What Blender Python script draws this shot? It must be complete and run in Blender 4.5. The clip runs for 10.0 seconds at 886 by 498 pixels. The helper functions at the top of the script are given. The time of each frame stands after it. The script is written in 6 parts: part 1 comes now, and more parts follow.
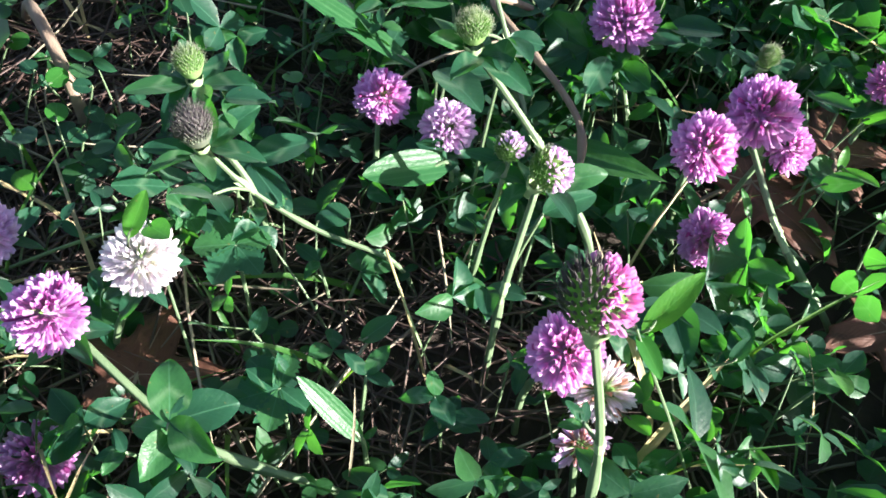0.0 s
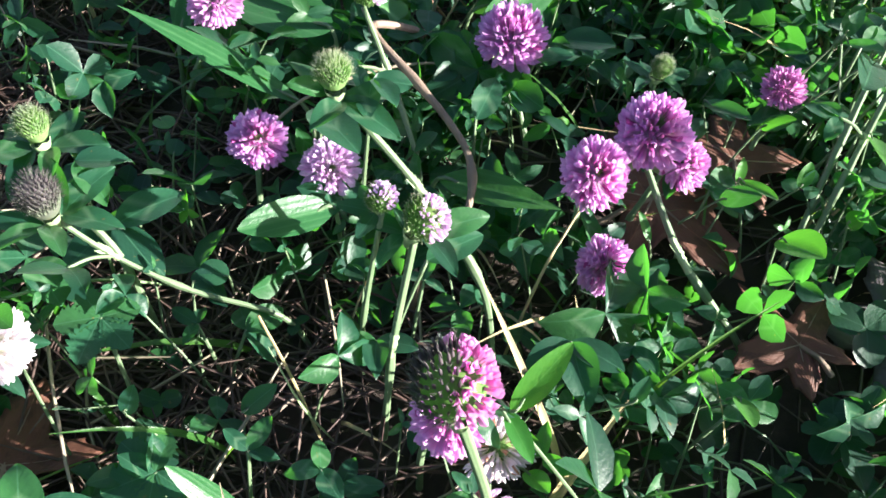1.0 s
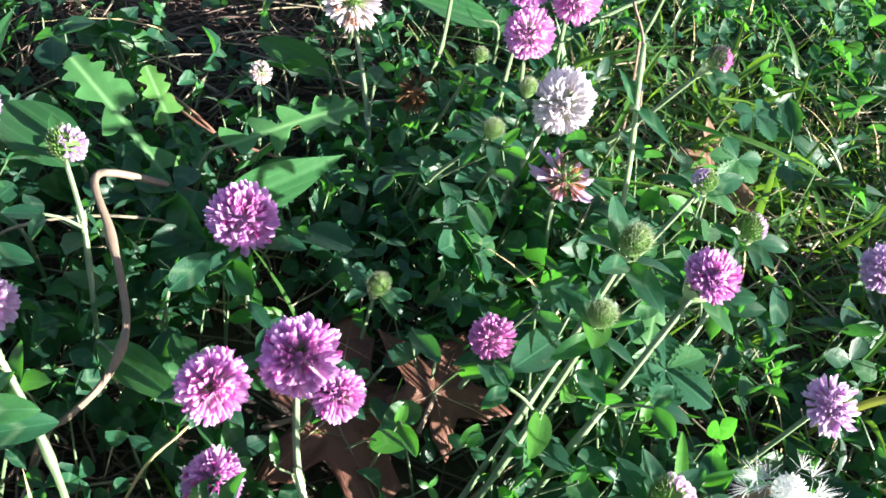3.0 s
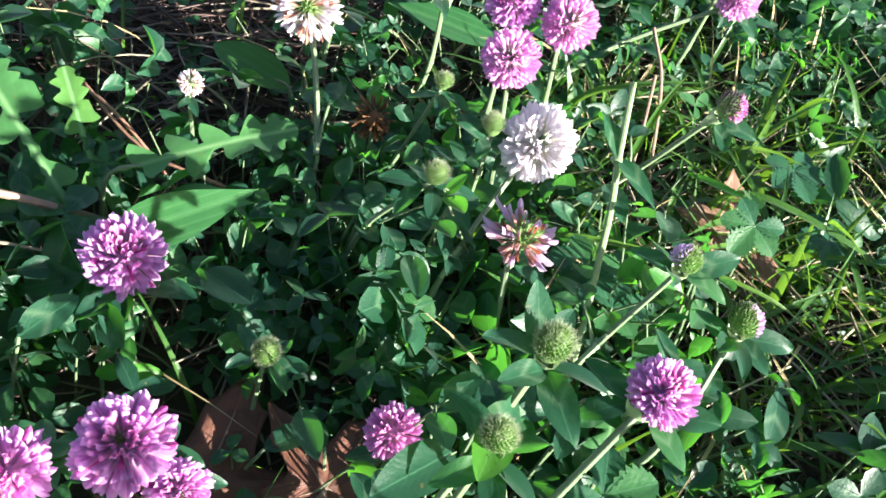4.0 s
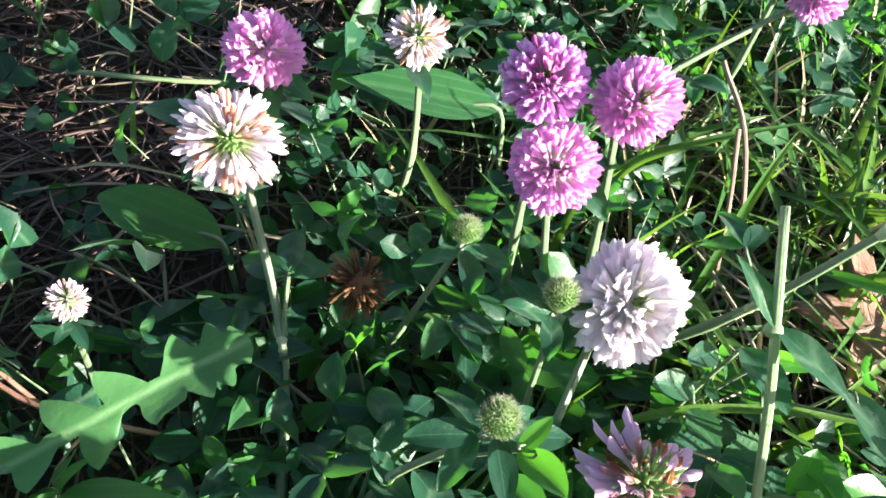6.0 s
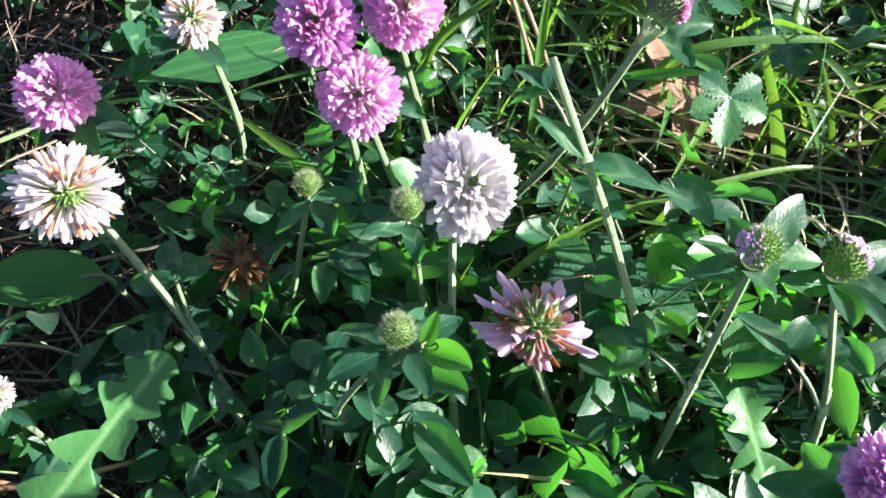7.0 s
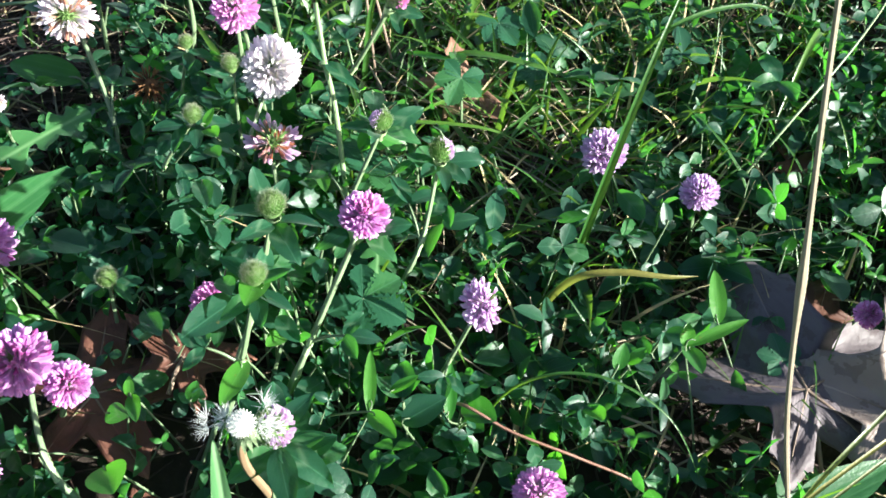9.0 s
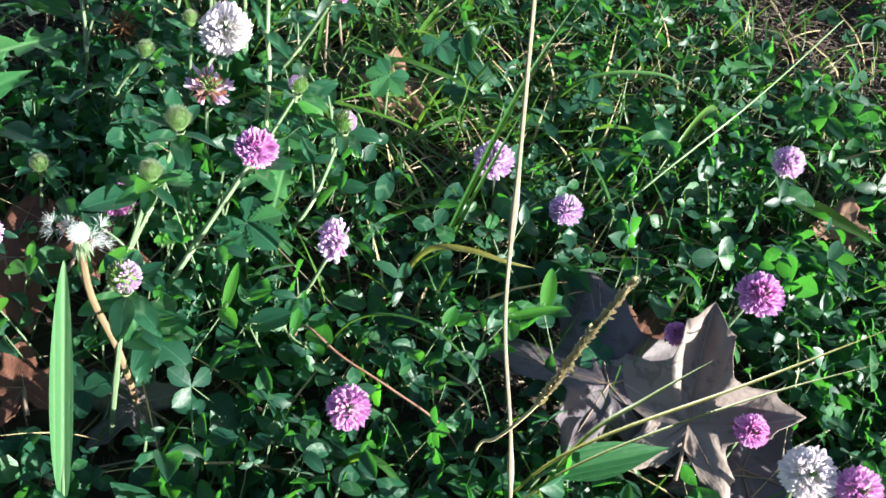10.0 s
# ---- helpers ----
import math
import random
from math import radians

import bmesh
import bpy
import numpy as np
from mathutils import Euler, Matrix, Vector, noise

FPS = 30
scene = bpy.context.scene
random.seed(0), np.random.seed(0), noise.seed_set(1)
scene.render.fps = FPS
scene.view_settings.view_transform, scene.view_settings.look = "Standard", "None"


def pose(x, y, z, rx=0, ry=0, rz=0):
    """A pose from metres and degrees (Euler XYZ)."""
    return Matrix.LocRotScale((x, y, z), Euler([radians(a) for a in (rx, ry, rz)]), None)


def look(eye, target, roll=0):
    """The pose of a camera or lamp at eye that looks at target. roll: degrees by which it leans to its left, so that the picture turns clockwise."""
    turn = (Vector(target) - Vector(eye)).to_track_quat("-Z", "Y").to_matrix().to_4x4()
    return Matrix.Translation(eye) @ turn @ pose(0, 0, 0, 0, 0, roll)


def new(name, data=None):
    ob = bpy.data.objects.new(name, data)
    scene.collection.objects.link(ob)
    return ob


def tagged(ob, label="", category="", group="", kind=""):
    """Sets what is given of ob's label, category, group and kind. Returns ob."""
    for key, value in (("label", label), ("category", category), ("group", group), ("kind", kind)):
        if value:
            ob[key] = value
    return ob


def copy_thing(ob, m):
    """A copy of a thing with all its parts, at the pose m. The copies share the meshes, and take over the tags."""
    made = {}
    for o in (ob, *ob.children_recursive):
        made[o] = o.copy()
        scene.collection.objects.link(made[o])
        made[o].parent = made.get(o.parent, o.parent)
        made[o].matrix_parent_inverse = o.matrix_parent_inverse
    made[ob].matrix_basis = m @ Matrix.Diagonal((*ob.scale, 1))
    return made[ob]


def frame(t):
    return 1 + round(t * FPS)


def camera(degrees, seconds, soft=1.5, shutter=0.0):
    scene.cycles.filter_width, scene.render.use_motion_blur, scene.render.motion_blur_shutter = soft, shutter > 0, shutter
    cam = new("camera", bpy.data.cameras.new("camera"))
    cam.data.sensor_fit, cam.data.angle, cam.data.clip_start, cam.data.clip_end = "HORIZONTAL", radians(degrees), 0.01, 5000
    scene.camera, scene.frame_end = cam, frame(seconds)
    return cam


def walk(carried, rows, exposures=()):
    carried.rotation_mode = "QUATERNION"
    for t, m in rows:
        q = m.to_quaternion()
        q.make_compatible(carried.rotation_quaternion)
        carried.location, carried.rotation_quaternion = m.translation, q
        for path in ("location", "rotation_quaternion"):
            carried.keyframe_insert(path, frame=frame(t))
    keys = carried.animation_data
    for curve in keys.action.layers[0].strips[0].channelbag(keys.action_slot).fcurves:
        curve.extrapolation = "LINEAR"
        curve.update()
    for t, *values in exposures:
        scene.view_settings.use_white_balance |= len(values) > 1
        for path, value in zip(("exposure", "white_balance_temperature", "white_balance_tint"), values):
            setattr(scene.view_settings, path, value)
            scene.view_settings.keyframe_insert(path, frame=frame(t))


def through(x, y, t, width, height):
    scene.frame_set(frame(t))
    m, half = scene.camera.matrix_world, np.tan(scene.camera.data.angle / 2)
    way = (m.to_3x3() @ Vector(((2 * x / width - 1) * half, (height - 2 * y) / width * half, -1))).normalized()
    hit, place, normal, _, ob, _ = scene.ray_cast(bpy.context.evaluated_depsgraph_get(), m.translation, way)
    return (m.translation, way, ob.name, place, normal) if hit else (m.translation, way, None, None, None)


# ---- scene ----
cam = camera(55.2, 10.0, 1.65)
METRES, EYE, TILT, LEAN, TURN = 0.8, 0.25, -53.0, -4.8, 0.0
ROWS = [
    (0.0, 0.0, 0.0, 0.0, -0.0, -0.0, -0.0),
    (0.5, 0.016, 0.0086, 0.0154, -2.36, -0.95, 3.4),
    (1.0, 0.0278, 0.0187, 0.0216, -3.22, -0.76, 4.33),
    (1.5, 0.0606, 0.0227, 0.0314, -2.08, 1.34, -0.88),
    (2.0, 0.1077, 0.0407, 0.063, -1.8, 2.62, -5.69),
    (2.5, 0.1473, 0.0405, 0.0766, -2.4, 4.68, -8.74),
    (4.0, 0.2405, 0.0907, 0.1245, 2.87, 4.99, -15.88),
    (4.5, 0.2117, 0.1642, 0.1728, 4.44, 4.24, -17.06),
    (5.0, 0.1995, 0.2024, 0.1929, 4.17, 3.65, -16.56),
    (6.5, 0.1905, 0.2221, 0.2219, -3.08, -0.91, 5.6),
    (7.0, 0.2041, 0.1969, 0.2305, -6.57, -6.65, 18.26),
    (7.5, 0.2215, 0.1609, 0.2179, -8.63, -9.82, 24.41),
    (8.0, 0.234, 0.0891, 0.1816, -5.92, -7.02, 20.1),
    (8.5, 0.268, 0.0187, 0.1475, -2.52, -2.92, 11.08),
    (9.0, 0.3395, -0.0346, 0.1088, -0.21, -0.62, 2.01),
    (9.5, 0.3931, -0.0779, 0.0884, 0.15, 1.2, -3.42),
    (10.0, 0.4227, -0.1124, 0.0511, -0.4, 3.72, -9.81),
]
PATH = [(t, pose(0, 0, EYE, TILT, LEAN, TURN) @ pose(METRES * x, METRES * y, METRES * z, 90 + pitch, roll, yaw)) for t, x, y, z, yaw, pitch, roll in ROWS]
PATH += [
    (2.7, look((0.122, 0.058, 0.278), (0.319, 1.426, -1.167), 18.5)),
    (3.8, look((0.195, 0.089, 0.288), (0.194, 1.418, -1.207), 18.3)),
    (5.2, look((0.152, 0.224, 0.223), (0.139, 1.525, -1.296), 18.1)),
    (6.3, look((0.153, 0.251, 0.222), (0.335, 1.483, -1.342), 8.9)),
]
walk(cam, sorted(PATH, key=lambda row: row[0]),
     [(0.0, 2.37, 6350, 11), (2.5, 2.45, 6450, 10), (5.0, 2.50, 6600, 13), (6.5, 2.56, 6650, 14), (7.0, 2.43, 6450, 10), (7.5, 2.41, 6300, 7), (8.5, 2.34, 6350, 6), (10.0, 2.11, 6200, 7)])

# ---- world, sun, exposure ----
SUN_AZ, SUN_EL = -21.0, 17.5            # degrees: towards +x, a little behind
SUN = Vector((math.cos(radians(SUN_EL)) * math.cos(radians(SUN_AZ)),
              math.cos(radians(SUN_EL)) * math.sin(radians(SUN_AZ)), math.sin(radians(SUN_EL))))
world = bpy.data.worlds.new("sky")
scene.world = world
world.use_nodes = True
wn = world.node_tree.nodes
sky = wn.new("ShaderNodeTexSky")
sky.sky_type, sky.sun_disc = "NISHITA", False
sky.sun_elevation, sky.sun_rotation = radians(SUN_EL), radians(90 - SUN_AZ)
world.node_tree.links.new(sky.outputs[0], wn["Background"].inputs[0])
wn["Background"].inputs[1].default_value = 0.050
lamp = bpy.data.lights.new("sun", "SUN")
lamp.energy, lamp.angle, lamp.color = 5.0, radians(0.6), (1.0, 0.975, 0.885)
sun_ob = new("sun", lamp)
sun_ob.matrix_world = look(SUN * 3, (0, 0, 0))

SOIL = -0.014      # level of the bare soil
rng = np.random.RandomState(7)


# ---- materials ----
class Nodes:
    """A short way to write a node material."""

    def __init__(self, name):
        self.mat = bpy.data.materials.new(name)
        self.mat.use_nodes = True
        self.t = self.mat.node_tree
        self.t.nodes.clear()

    def n(self, kind, **kw):
        node = self.t.nodes.new("ShaderNode" + kind)
        for k, v in kw.items():
            setattr(node, k, v)
        return node

    def put(self, node, key, value):
        if isinstance(value, bpy.types.NodeSocket):
            self.t.links.new(value, node.inputs[key])
        else:
            node.inputs[key].default_value = value

    def math(self, op, a, b=0.0, c=0.0):
        m = self.n("Math", operation=op)
        for i, v in enumerate((a, b, c)):
            self.put(m, i, v)
        return m.outputs[0]

    def noise(self, vec, scale, detail=4.0, rough=0.6):
        m = self.n("TexNoise")
        self.put(m, "Vector", vec)
        self.put(m, "Scale", scale)
        self.put(m, "Detail", detail)
        self.put(m, "Roughness", rough)
        return m.outputs["Fac"]

    def mix(self, fac, a, b, blend="MIX"):
        m = self.n("Mix", data_type="RGBA", blend_type=blend)
        self.put(m, 0, fac)
        self.put(m, 6, a)
        self.put(m, 7, b)
        return m.outputs[2]

    def ramp(self, fac, stops):
        m = self.n("ValToRGB")
        el = m.color_ramp.elements
        while len(el) < len(stops):
            el.new(0.5)
        for e, (p, c) in zip(el, stops):
            e.position, e.color = p, (*c, 1)
        self.put(m, 0, fac)
        return m.outputs[0]

    def coords(self):
        return self.n("TexCoord").outputs["Object"]

    def uv(self):
        s = self.n("SeparateXYZ")
        self.put(s, 0, self.n("UVMap").outputs[0])
        return s.outputs[0], s.outputs[1]

    def island(self):
        return self.n("NewGeometry").outputs["Random Per Island"]

    def anyone(self):
        """A number that differs from object to object and from loose piece to loose piece."""
        return self.math("FRACT", self.math("ADD", self.n("ObjectInfo").outputs["Random"], self.island()))

    def done(self, colour, rough=0.5, bump=None, strength=0.3, dist=0.001, through=0.0, tint=None, spec=0.5, sheen=0.0):
        p = self.n("BsdfPrincipled")
        self.put(p, "Base Color", colour)
        self.put(p, "Roughness", rough)
        self.put(p, "Specular IOR Level", spec)
        if sheen:
            self.put(p, "Sheen Weight", sheen)
            self.put(p, "Sheen Roughness", 0.45)
            self.put(p, "Sheen Tint", (0.85, 1.0, 0.92, 1))
        if bump is not None:
            b = self.n("Bump")
            self.put(b, "Height", bump)
            self.put(b, "Strength", strength)
            self.put(b, "Distance", dist)
            self.t.links.new(b.outputs[0], p.inputs["Normal"])
        out, shader = self.n("OutputMaterial"), p.outputs[0]
        if through:
            tr, mx = self.n("BsdfTranslucent"), self.n("MixShader")
            self.put(tr, 0, tint if tint is not None else colour)
            self.put(mx, 0, through)
            self.t.links.new(shader, mx.inputs[1])
            self.t.links.new(tr.outputs[0], mx.inputs[2])
            shader = mx.outputs[0]
        self.t.links.new(shader, out.inputs[0])
        return self.mat


def leaf_material(name, dark, light, glow, veins=9.0, mark=0.0, rough=0.42, side=1.0, through=0.38, vein_show=0.12, ribs=0.0, midrib=38.0, sheen=0.10):
    m = Nodes(name)
    u, v = m.uv()
    rnd, pos = m.anyone(), m.coords()
    across = m.math("ABSOLUTE", m.math("SUBTRACT", u, 0.5))
    colour = m.mix(rnd, (*dark, 1), (*light, 1))
    colour = m.mix(m.math("MULTIPLY", m.math("GREATER_THAN", rnd, 0.80), 0.8), colour, (light[0] * 1.5, light[1] * 1.25, light[2] * 0.6, 1))
    blotch = m.noise(pos, 160, 5)
    colour = m.mix(m.math("ADD", m.math("MULTIPLY", blotch, 0.5), m.math("MULTIPLY", m.noise(pos, 750, 4), 0.45)), colour, (dark[0] * 0.7, dark[1] * 0.8, dark[2] * 0.8, 1))
    # side veins run forward from the midrib
    wave = m.math("SINE", m.math("MULTIPLY", m.math("SUBTRACT", v, m.math("MULTIPLY", across, 0.9 * side)), veins * 6.283))
    if ribs:
        wave = m.math("SINE", m.math("MULTIPLY", across, ribs * 6.283))
    vein = m.math("MULTIPLY", m.math("MAXIMUM", m.math("SUBTRACT", wave, 0.55), 0.0), vein_show)
    rib = m.math("MAXIMUM", m.math("SUBTRACT", 1.0, m.math("MULTIPLY", across, midrib)), 0.0)
    colour = m.mix(m.math("MAXIMUM", vein, m.math("MULTIPLY", rib, 0.45 if midrib > 20 else 0.95)), colour, (light[0] * 1.9 + 0.03, light[1] * 1.5 + 0.03, light[2] * 1.7 + 0.03, 1))
    if mark:
        # the pale chevron of a clover leaflet
        chev = m.math("SUBTRACT", m.math("ADD", v, m.math("MULTIPLY", across, 0.55)), 0.52)
        band = m.math("SUBTRACT", 1.0, m.math("MULTIPLY", m.math("ABSOLUTE", chev), 9.0))
        band = m.math("MULTIPLY", m.math("MAXIMUM", band, 0.0), m.math("MULTIPLY", m.math("GREATER_THAN", rnd, 0.35), mark))
        colour = m.mix(band, colour, (0.22, 0.34, 0.20, 1))
    worn = m.math("GREATER_THAN", m.noise(pos, 420, 2), 0.735)
    colour = m.mix(m.math("MULTIPLY", worn, 0.7), colour, (0.16, 0.12, 0.04, 1))
    relief = m.math("ADD", m.math("MULTIPLY", wave, -0.4 * vein_show), m.math("ADD", m.noise(pos, 900, 2), m.math("MULTIPLY", m.noise(pos, 210, 3), 2.2)))
    return m.done(colour, m.math("ADD", rough - 0.16, m.math("MULTIPLY", m.noise(pos, 300), 0.26)), relief, 0.16, 0.0008, through,
                  m.mix(0.72, colour, (*glow, 1)), 0.42, sheen)


M_CLOVER = leaf_material("clover_leaf_green", (0.008, 0.046, 0.029), (0.031, 0.138, 0.061), (0.11, 0.48, 0.03), 9, 0.28, 0.46)
M_STRAP = leaf_material("strap_leaf_green", (0.085, 0.215, 0.085), (0.125, 0.270, 0.115), (0.20, 0.45, 0.08), 3, 0.0, 0.42, 0.2, 0.36, 0.6, 4.0, 9.0)
M_LOW = leaf_material("low_leaf_green", (0.006, 0.040, 0.026), (0.027, 0.112, 0.045), (0.12, 0.46, 0.03), 5, 0.0, 0.46)
M_BROAD = leaf_material("broad_leaf_green", (0.026, 0.115, 0.038), (0.048, 0.175, 0.052), (0.14, 0.46, 0.03), 3, 0.0, 0.42, 0.25, 0.40, 0.45, 6.0)
M_LOBED = leaf_material("lobed_leaf_green", (0.055, 0.180, 0.055), (0.085, 0.230, 0.075), (0.20, 0.50, 0.05), 6, 0.0, 0.48, midrib=16.0)
# brighter green that stands in for sun shining through a leaf
M_SUNLIT = leaf_material("sunlit_leaf_green", (0.030, 0.150, 0.024), (0.055, 0.200, 0.032), (0.18, 0.66, 0.03), 8, 0.0, 0.42, 1.0, 0.44, 0.14)
M_CINQ = leaf_material("toothed_leaf_green", (0.016, 0.080, 0.040), (0.032, 0.128, 0.058), (0.12, 0.38, 0.04), 6, 0.0, 0.44, 1.0, 0.3, 0.16)
M_GRASS = leaf_material("grass_green", (0.028, 0.098, 0.020), (0.074, 0.172, 0.028), (0.23, 0.46, 0.03), 0.0, 0.0, 0.38, 1.0, 0.36, 0.0)


M_GRASS_DRY = leaf_material("grass_ripe", (0.090, 0.120, 0.030), (0.180, 0.170, 0.055), (0.30, 0.36, 0.05), 0.0, 0.0, 0.5, 1.0, 0.3, 0.0)


def stem_material(name, a, b, rough=0.5):
    m = Nodes(name)
    pos = m.coords()
    u, v = m.uv()
    colour = m.mix(m.noise(pos, 120, 5), (*a, 1), (*b, 1))
    ridge = m.math("SINE", m.math("MULTIPLY", u, 6.283 * 5))
    return m.done(colour, rough, m.math("ADD", m.math("MULTIPLY", ridge, 0.5), m.noise(pos, 1500, 2)), 0.4, 0.0004, 0.12, colour)


M_STEM = stem_material("stem_green", (0.085, 0.145, 0.068), (0.200, 0.262, 0.150))
M_STIPULE = stem_material("stipule_pale", (0.22, 0.34, 0.15), (0.40, 0.47, 0.28))
M_STEM_PALE = stem_material("stem_pale", (0.17, 0.28, 0.12), (0.28, 0.36, 0.19))
M_STEM_TAN = stem_material("stalk_tan", (0.30, 0.22, 0.10), (0.50, 0.40, 0.22), 0.6)
M_STRAW_PALE = stem_material("straw_pale", (0.20, 0.155, 0.105), (0.40, 0.34, 0.25), 0.6)
M_STEM_RED = stem_material("stalk_red_brown", (0.24, 0.09, 0.055), (0.44, 0.26, 0.19), 0.55)
M_EAR = stem_material("ear_tan", (0.42, 0.35, 0.21), (0.60, 0.51, 0.33), 0.7)
M_STALK = stem_material("stalk_brown", (0.17, 0.11, 0.06), (0.30, 0.20, 0.12), 0.6)
M_TWIG = stem_material("twig_bark", (0.13, 0.080, 0.056), (0.34, 0.25, 0.19), 0.75)


def petal_material(name, base, mid, tip, old=None):
    m = Nodes(name)
    u, v = m.uv()
    rnd = m.island()
    shift = m.math("ADD", v, m.math("MULTIPLY", m.math("SUBTRACT", rnd, 0.5), 0.25))
    colour = m.ramp(shift, [(0.20, base), (0.62, mid), (1.0, tip)])
    tone = m.ramp(m.n("ObjectInfo").outputs["Random"], [(0.0, (0.86, 0.88, 0.92)), (1.0, (1.0, 1.0, 1.0))])
    colour = m.mix(1.0, colour, tone, "MULTIPLY")
    if old is not None:
        colour = m.mix(m.math("GREATER_THAN", rnd, 1.0 - old[0]), colour, (*old[1], 1))
    streak = m.math("SINE", m.math("MULTIPLY", u, 6.283 * 6))
    return m.done(colour, 0.5, streak, 0.2, 0.0003, 0.50, colour, 0.30)


M_PINK = petal_material("petal_magenta", (0.82, 0.68, 0.76), (0.78, 0.36, 0.72), (0.88, 0.50, 0.86), (0.04, (0.52, 0.10, 0.36)))
M_LILAC = petal_material("petal_lilac", (0.82, 0.74, 0.76), (0.80, 0.52, 0.80), (0.88, 0.66, 0.90))
M_ROSE = petal_material("petal_rose", (0.88, 0.82, 0.76), (0.86, 0.48, 0.77), (0.89, 0.44, 0.80))
M_WHITE = petal_material("petal_white", (0.86, 0.86, 0.74), (0.90, 0.83, 0.87), (0.94, 0.87, 0.91))
M_FADED = petal_material("petal_faded", (0.66, 0.70, 0.46), (0.84, 0.74, 0.78), (0.90, 0.78, 0.86), (0.15, (0.50, 0.25, 0.18)))
M_TUFT = petal_material("petal_spent", (0.66, 0.58, 0.54), (0.78, 0.52, 0.74), (0.86, 0.60, 0.84), (0.06, (0.46, 0.18, 0.11)))
M_SPENT = petal_material("petal_withered", (0.46, 0.36, 0.24), (0.50, 0.22, 0.20), (0.66, 0.36, 0.42), (0.30, (0.36, 0.12, 0.06)))
M_DEEP = petal_material("petal_deep", (0.62, 0.40, 0.50), (0.76, 0.26, 0.60), (0.84, 0.40, 0.74))
M_BROWN = petal_material("petal_brown", (0.08, 0.04, 0.02), (0.15, 0.07, 0.03), (0.28, 0.14, 0.06))
M_CALYX = petal_material("calyx_green", (0.34, 0.50, 0.20), (0.15, 0.31, 0.07), (0.20, 0.31, 0.09))
M_HAIR = petal_material("calyx_hair", (0.34, 0.44, 0.22), (0.42, 0.48, 0.30), (0.50, 0.46, 0.36))
M_DARKBUD = petal_material("bud_dark", (0.26, 0.30, 0.20), (0.14, 0.12, 0.12), (0.19, 0.15, 0.16))
M_FLUFF = petal_material("seed_fluff", (0.82, 0.82, 0.78), (0.86, 0.86, 0.84), (0.90, 0.90, 0.90))


def litter_material():
    m = Nodes("pine_straw")
    rnd, pos = m.island(), m.coords()
    colour = m.ramp(rnd, [(0.0, (0.036, 0.021, 0.020)), (0.5, (0.075, 0.040, 0.034)), (0.85, (0.110, 0.072, 0.060)), (1.0, (0.22, 0.17, 0.13))])
    return m.done(m.mix(m.math("MULTIPLY", m.noise(pos, 200), 0.5), colour, (0.07, 0.04, 0.03, 1)), 0.6, m.noise(pos, 1200, 2), 0.3, 0.0004)


M_STRAW = litter_material()


def dry_leaf_material(name, a, b, c):
    m = Nodes(name)
    u, v = m.uv()
    pos = m.coords()
    colour = m.mix(m.noise(pos, 45, 6), (*a, 1), (*b, 1))
    colour = m.mix(m.math("MULTIPLY", m.math("GREATER_THAN", m.noise(pos, 130, 3), 0.60), 0.5), colour, (*c, 1))
    # veins fan out along the lobes
    ang = m.math("ABSOLUTE", m.math("SINE", m.math("MULTIPLY", u, 6.283 * 2.5)))
    vein = m.math("MULTIPLY", m.math("LESS_THAN", ang, 0.035), 0.6)
    colour = m.mix(vein, colour, (b[0] * 1.3, b[1] * 1.25, b[2] * 1.2, 1))
    side = m.math("SINE", m.math("MULTIPLY", m.math("ADD", m.math("MULTIPLY", v, 9.0), m.math("MULTIPLY", ang, 2.2)), 6.283))
    relief = m.math("ADD", m.math("MULTIPLY", side, 0.06), m.math("ADD", m.noise(pos, 260, 5), vein))
    return m.done(colour, 0.62, relief, 0.5, 0.0012, 0.12, (b[0], b[1] * 0.8, b[2] * 0.5, 1), 0.35)


# plane leaf, darkened and blued to hold the shade in its colour
M_DRY_SHADED = dry_leaf_material("dry_leaf_shaded", (0.062, 0.048, 0.056), (0.160, 0.132, 0.146), (0.06, 0.038, 0.040))
# lightened copy for the raised lobe in the sun
M_DRY_LIT = dry_leaf_material("dry_leaf_lit", (0.14, 0.105, 0.095), (0.33, 0.262, 0.228), (0.09, 0.060, 0.052))
# brown leaf tone raised to stand in for sun falling on it
M_BROWN_LIT = dry_leaf_material("brown_leaf_lit", (0.14, 0.070, 0.045), (0.26, 0.145, 0.098), (0.09, 0.045, 0.03))
M_DRY_BROWN = dry_leaf_material("dry_leaf_brown", (0.080, 0.030, 0.020), (0.150, 0.064, 0.043), (0.05, 0.022, 0.015))


def soil_material():
    m = Nodes("soil")
    pos = m.coords()
    colour = m.ramp(m.noise(pos, 60, 8, 0.7), [(0.25, (0.018, 0.012, 0.009)), (0.55, (0.045, 0.030, 0.022)), (0.8, (0.085, 0.060, 0.042))])
    far = m.noise(pos, 3.0, 6)
    m_len = m.n("VectorMath", operation="LENGTH")
    off = m.n("VectorMath", operation="SUBTRACT")
    m.put(off, 0, pos)
    m.put(off, 1, (0.3, 0.35, 0.0))
    m.put(m_len, 0, off.outputs[0])
    grass = m.math("MINIMUM", m.math("MAXIMUM", m.math("MULTIPLY", m.math("SUBTRACT", m_len.outputs["Value"], 0.50), 3.0), 0.0), 1.0)
    turf = m.mix(far, (0.014, 0.050, 0.016, 1), (0.040, 0.095, 0.028, 1))
    return m.done(m.mix(grass, colour, turf), 0.9, m.noise(pos, 220, 8, 0.75), 0.8, 0.004)


M_SOIL = soil_material()


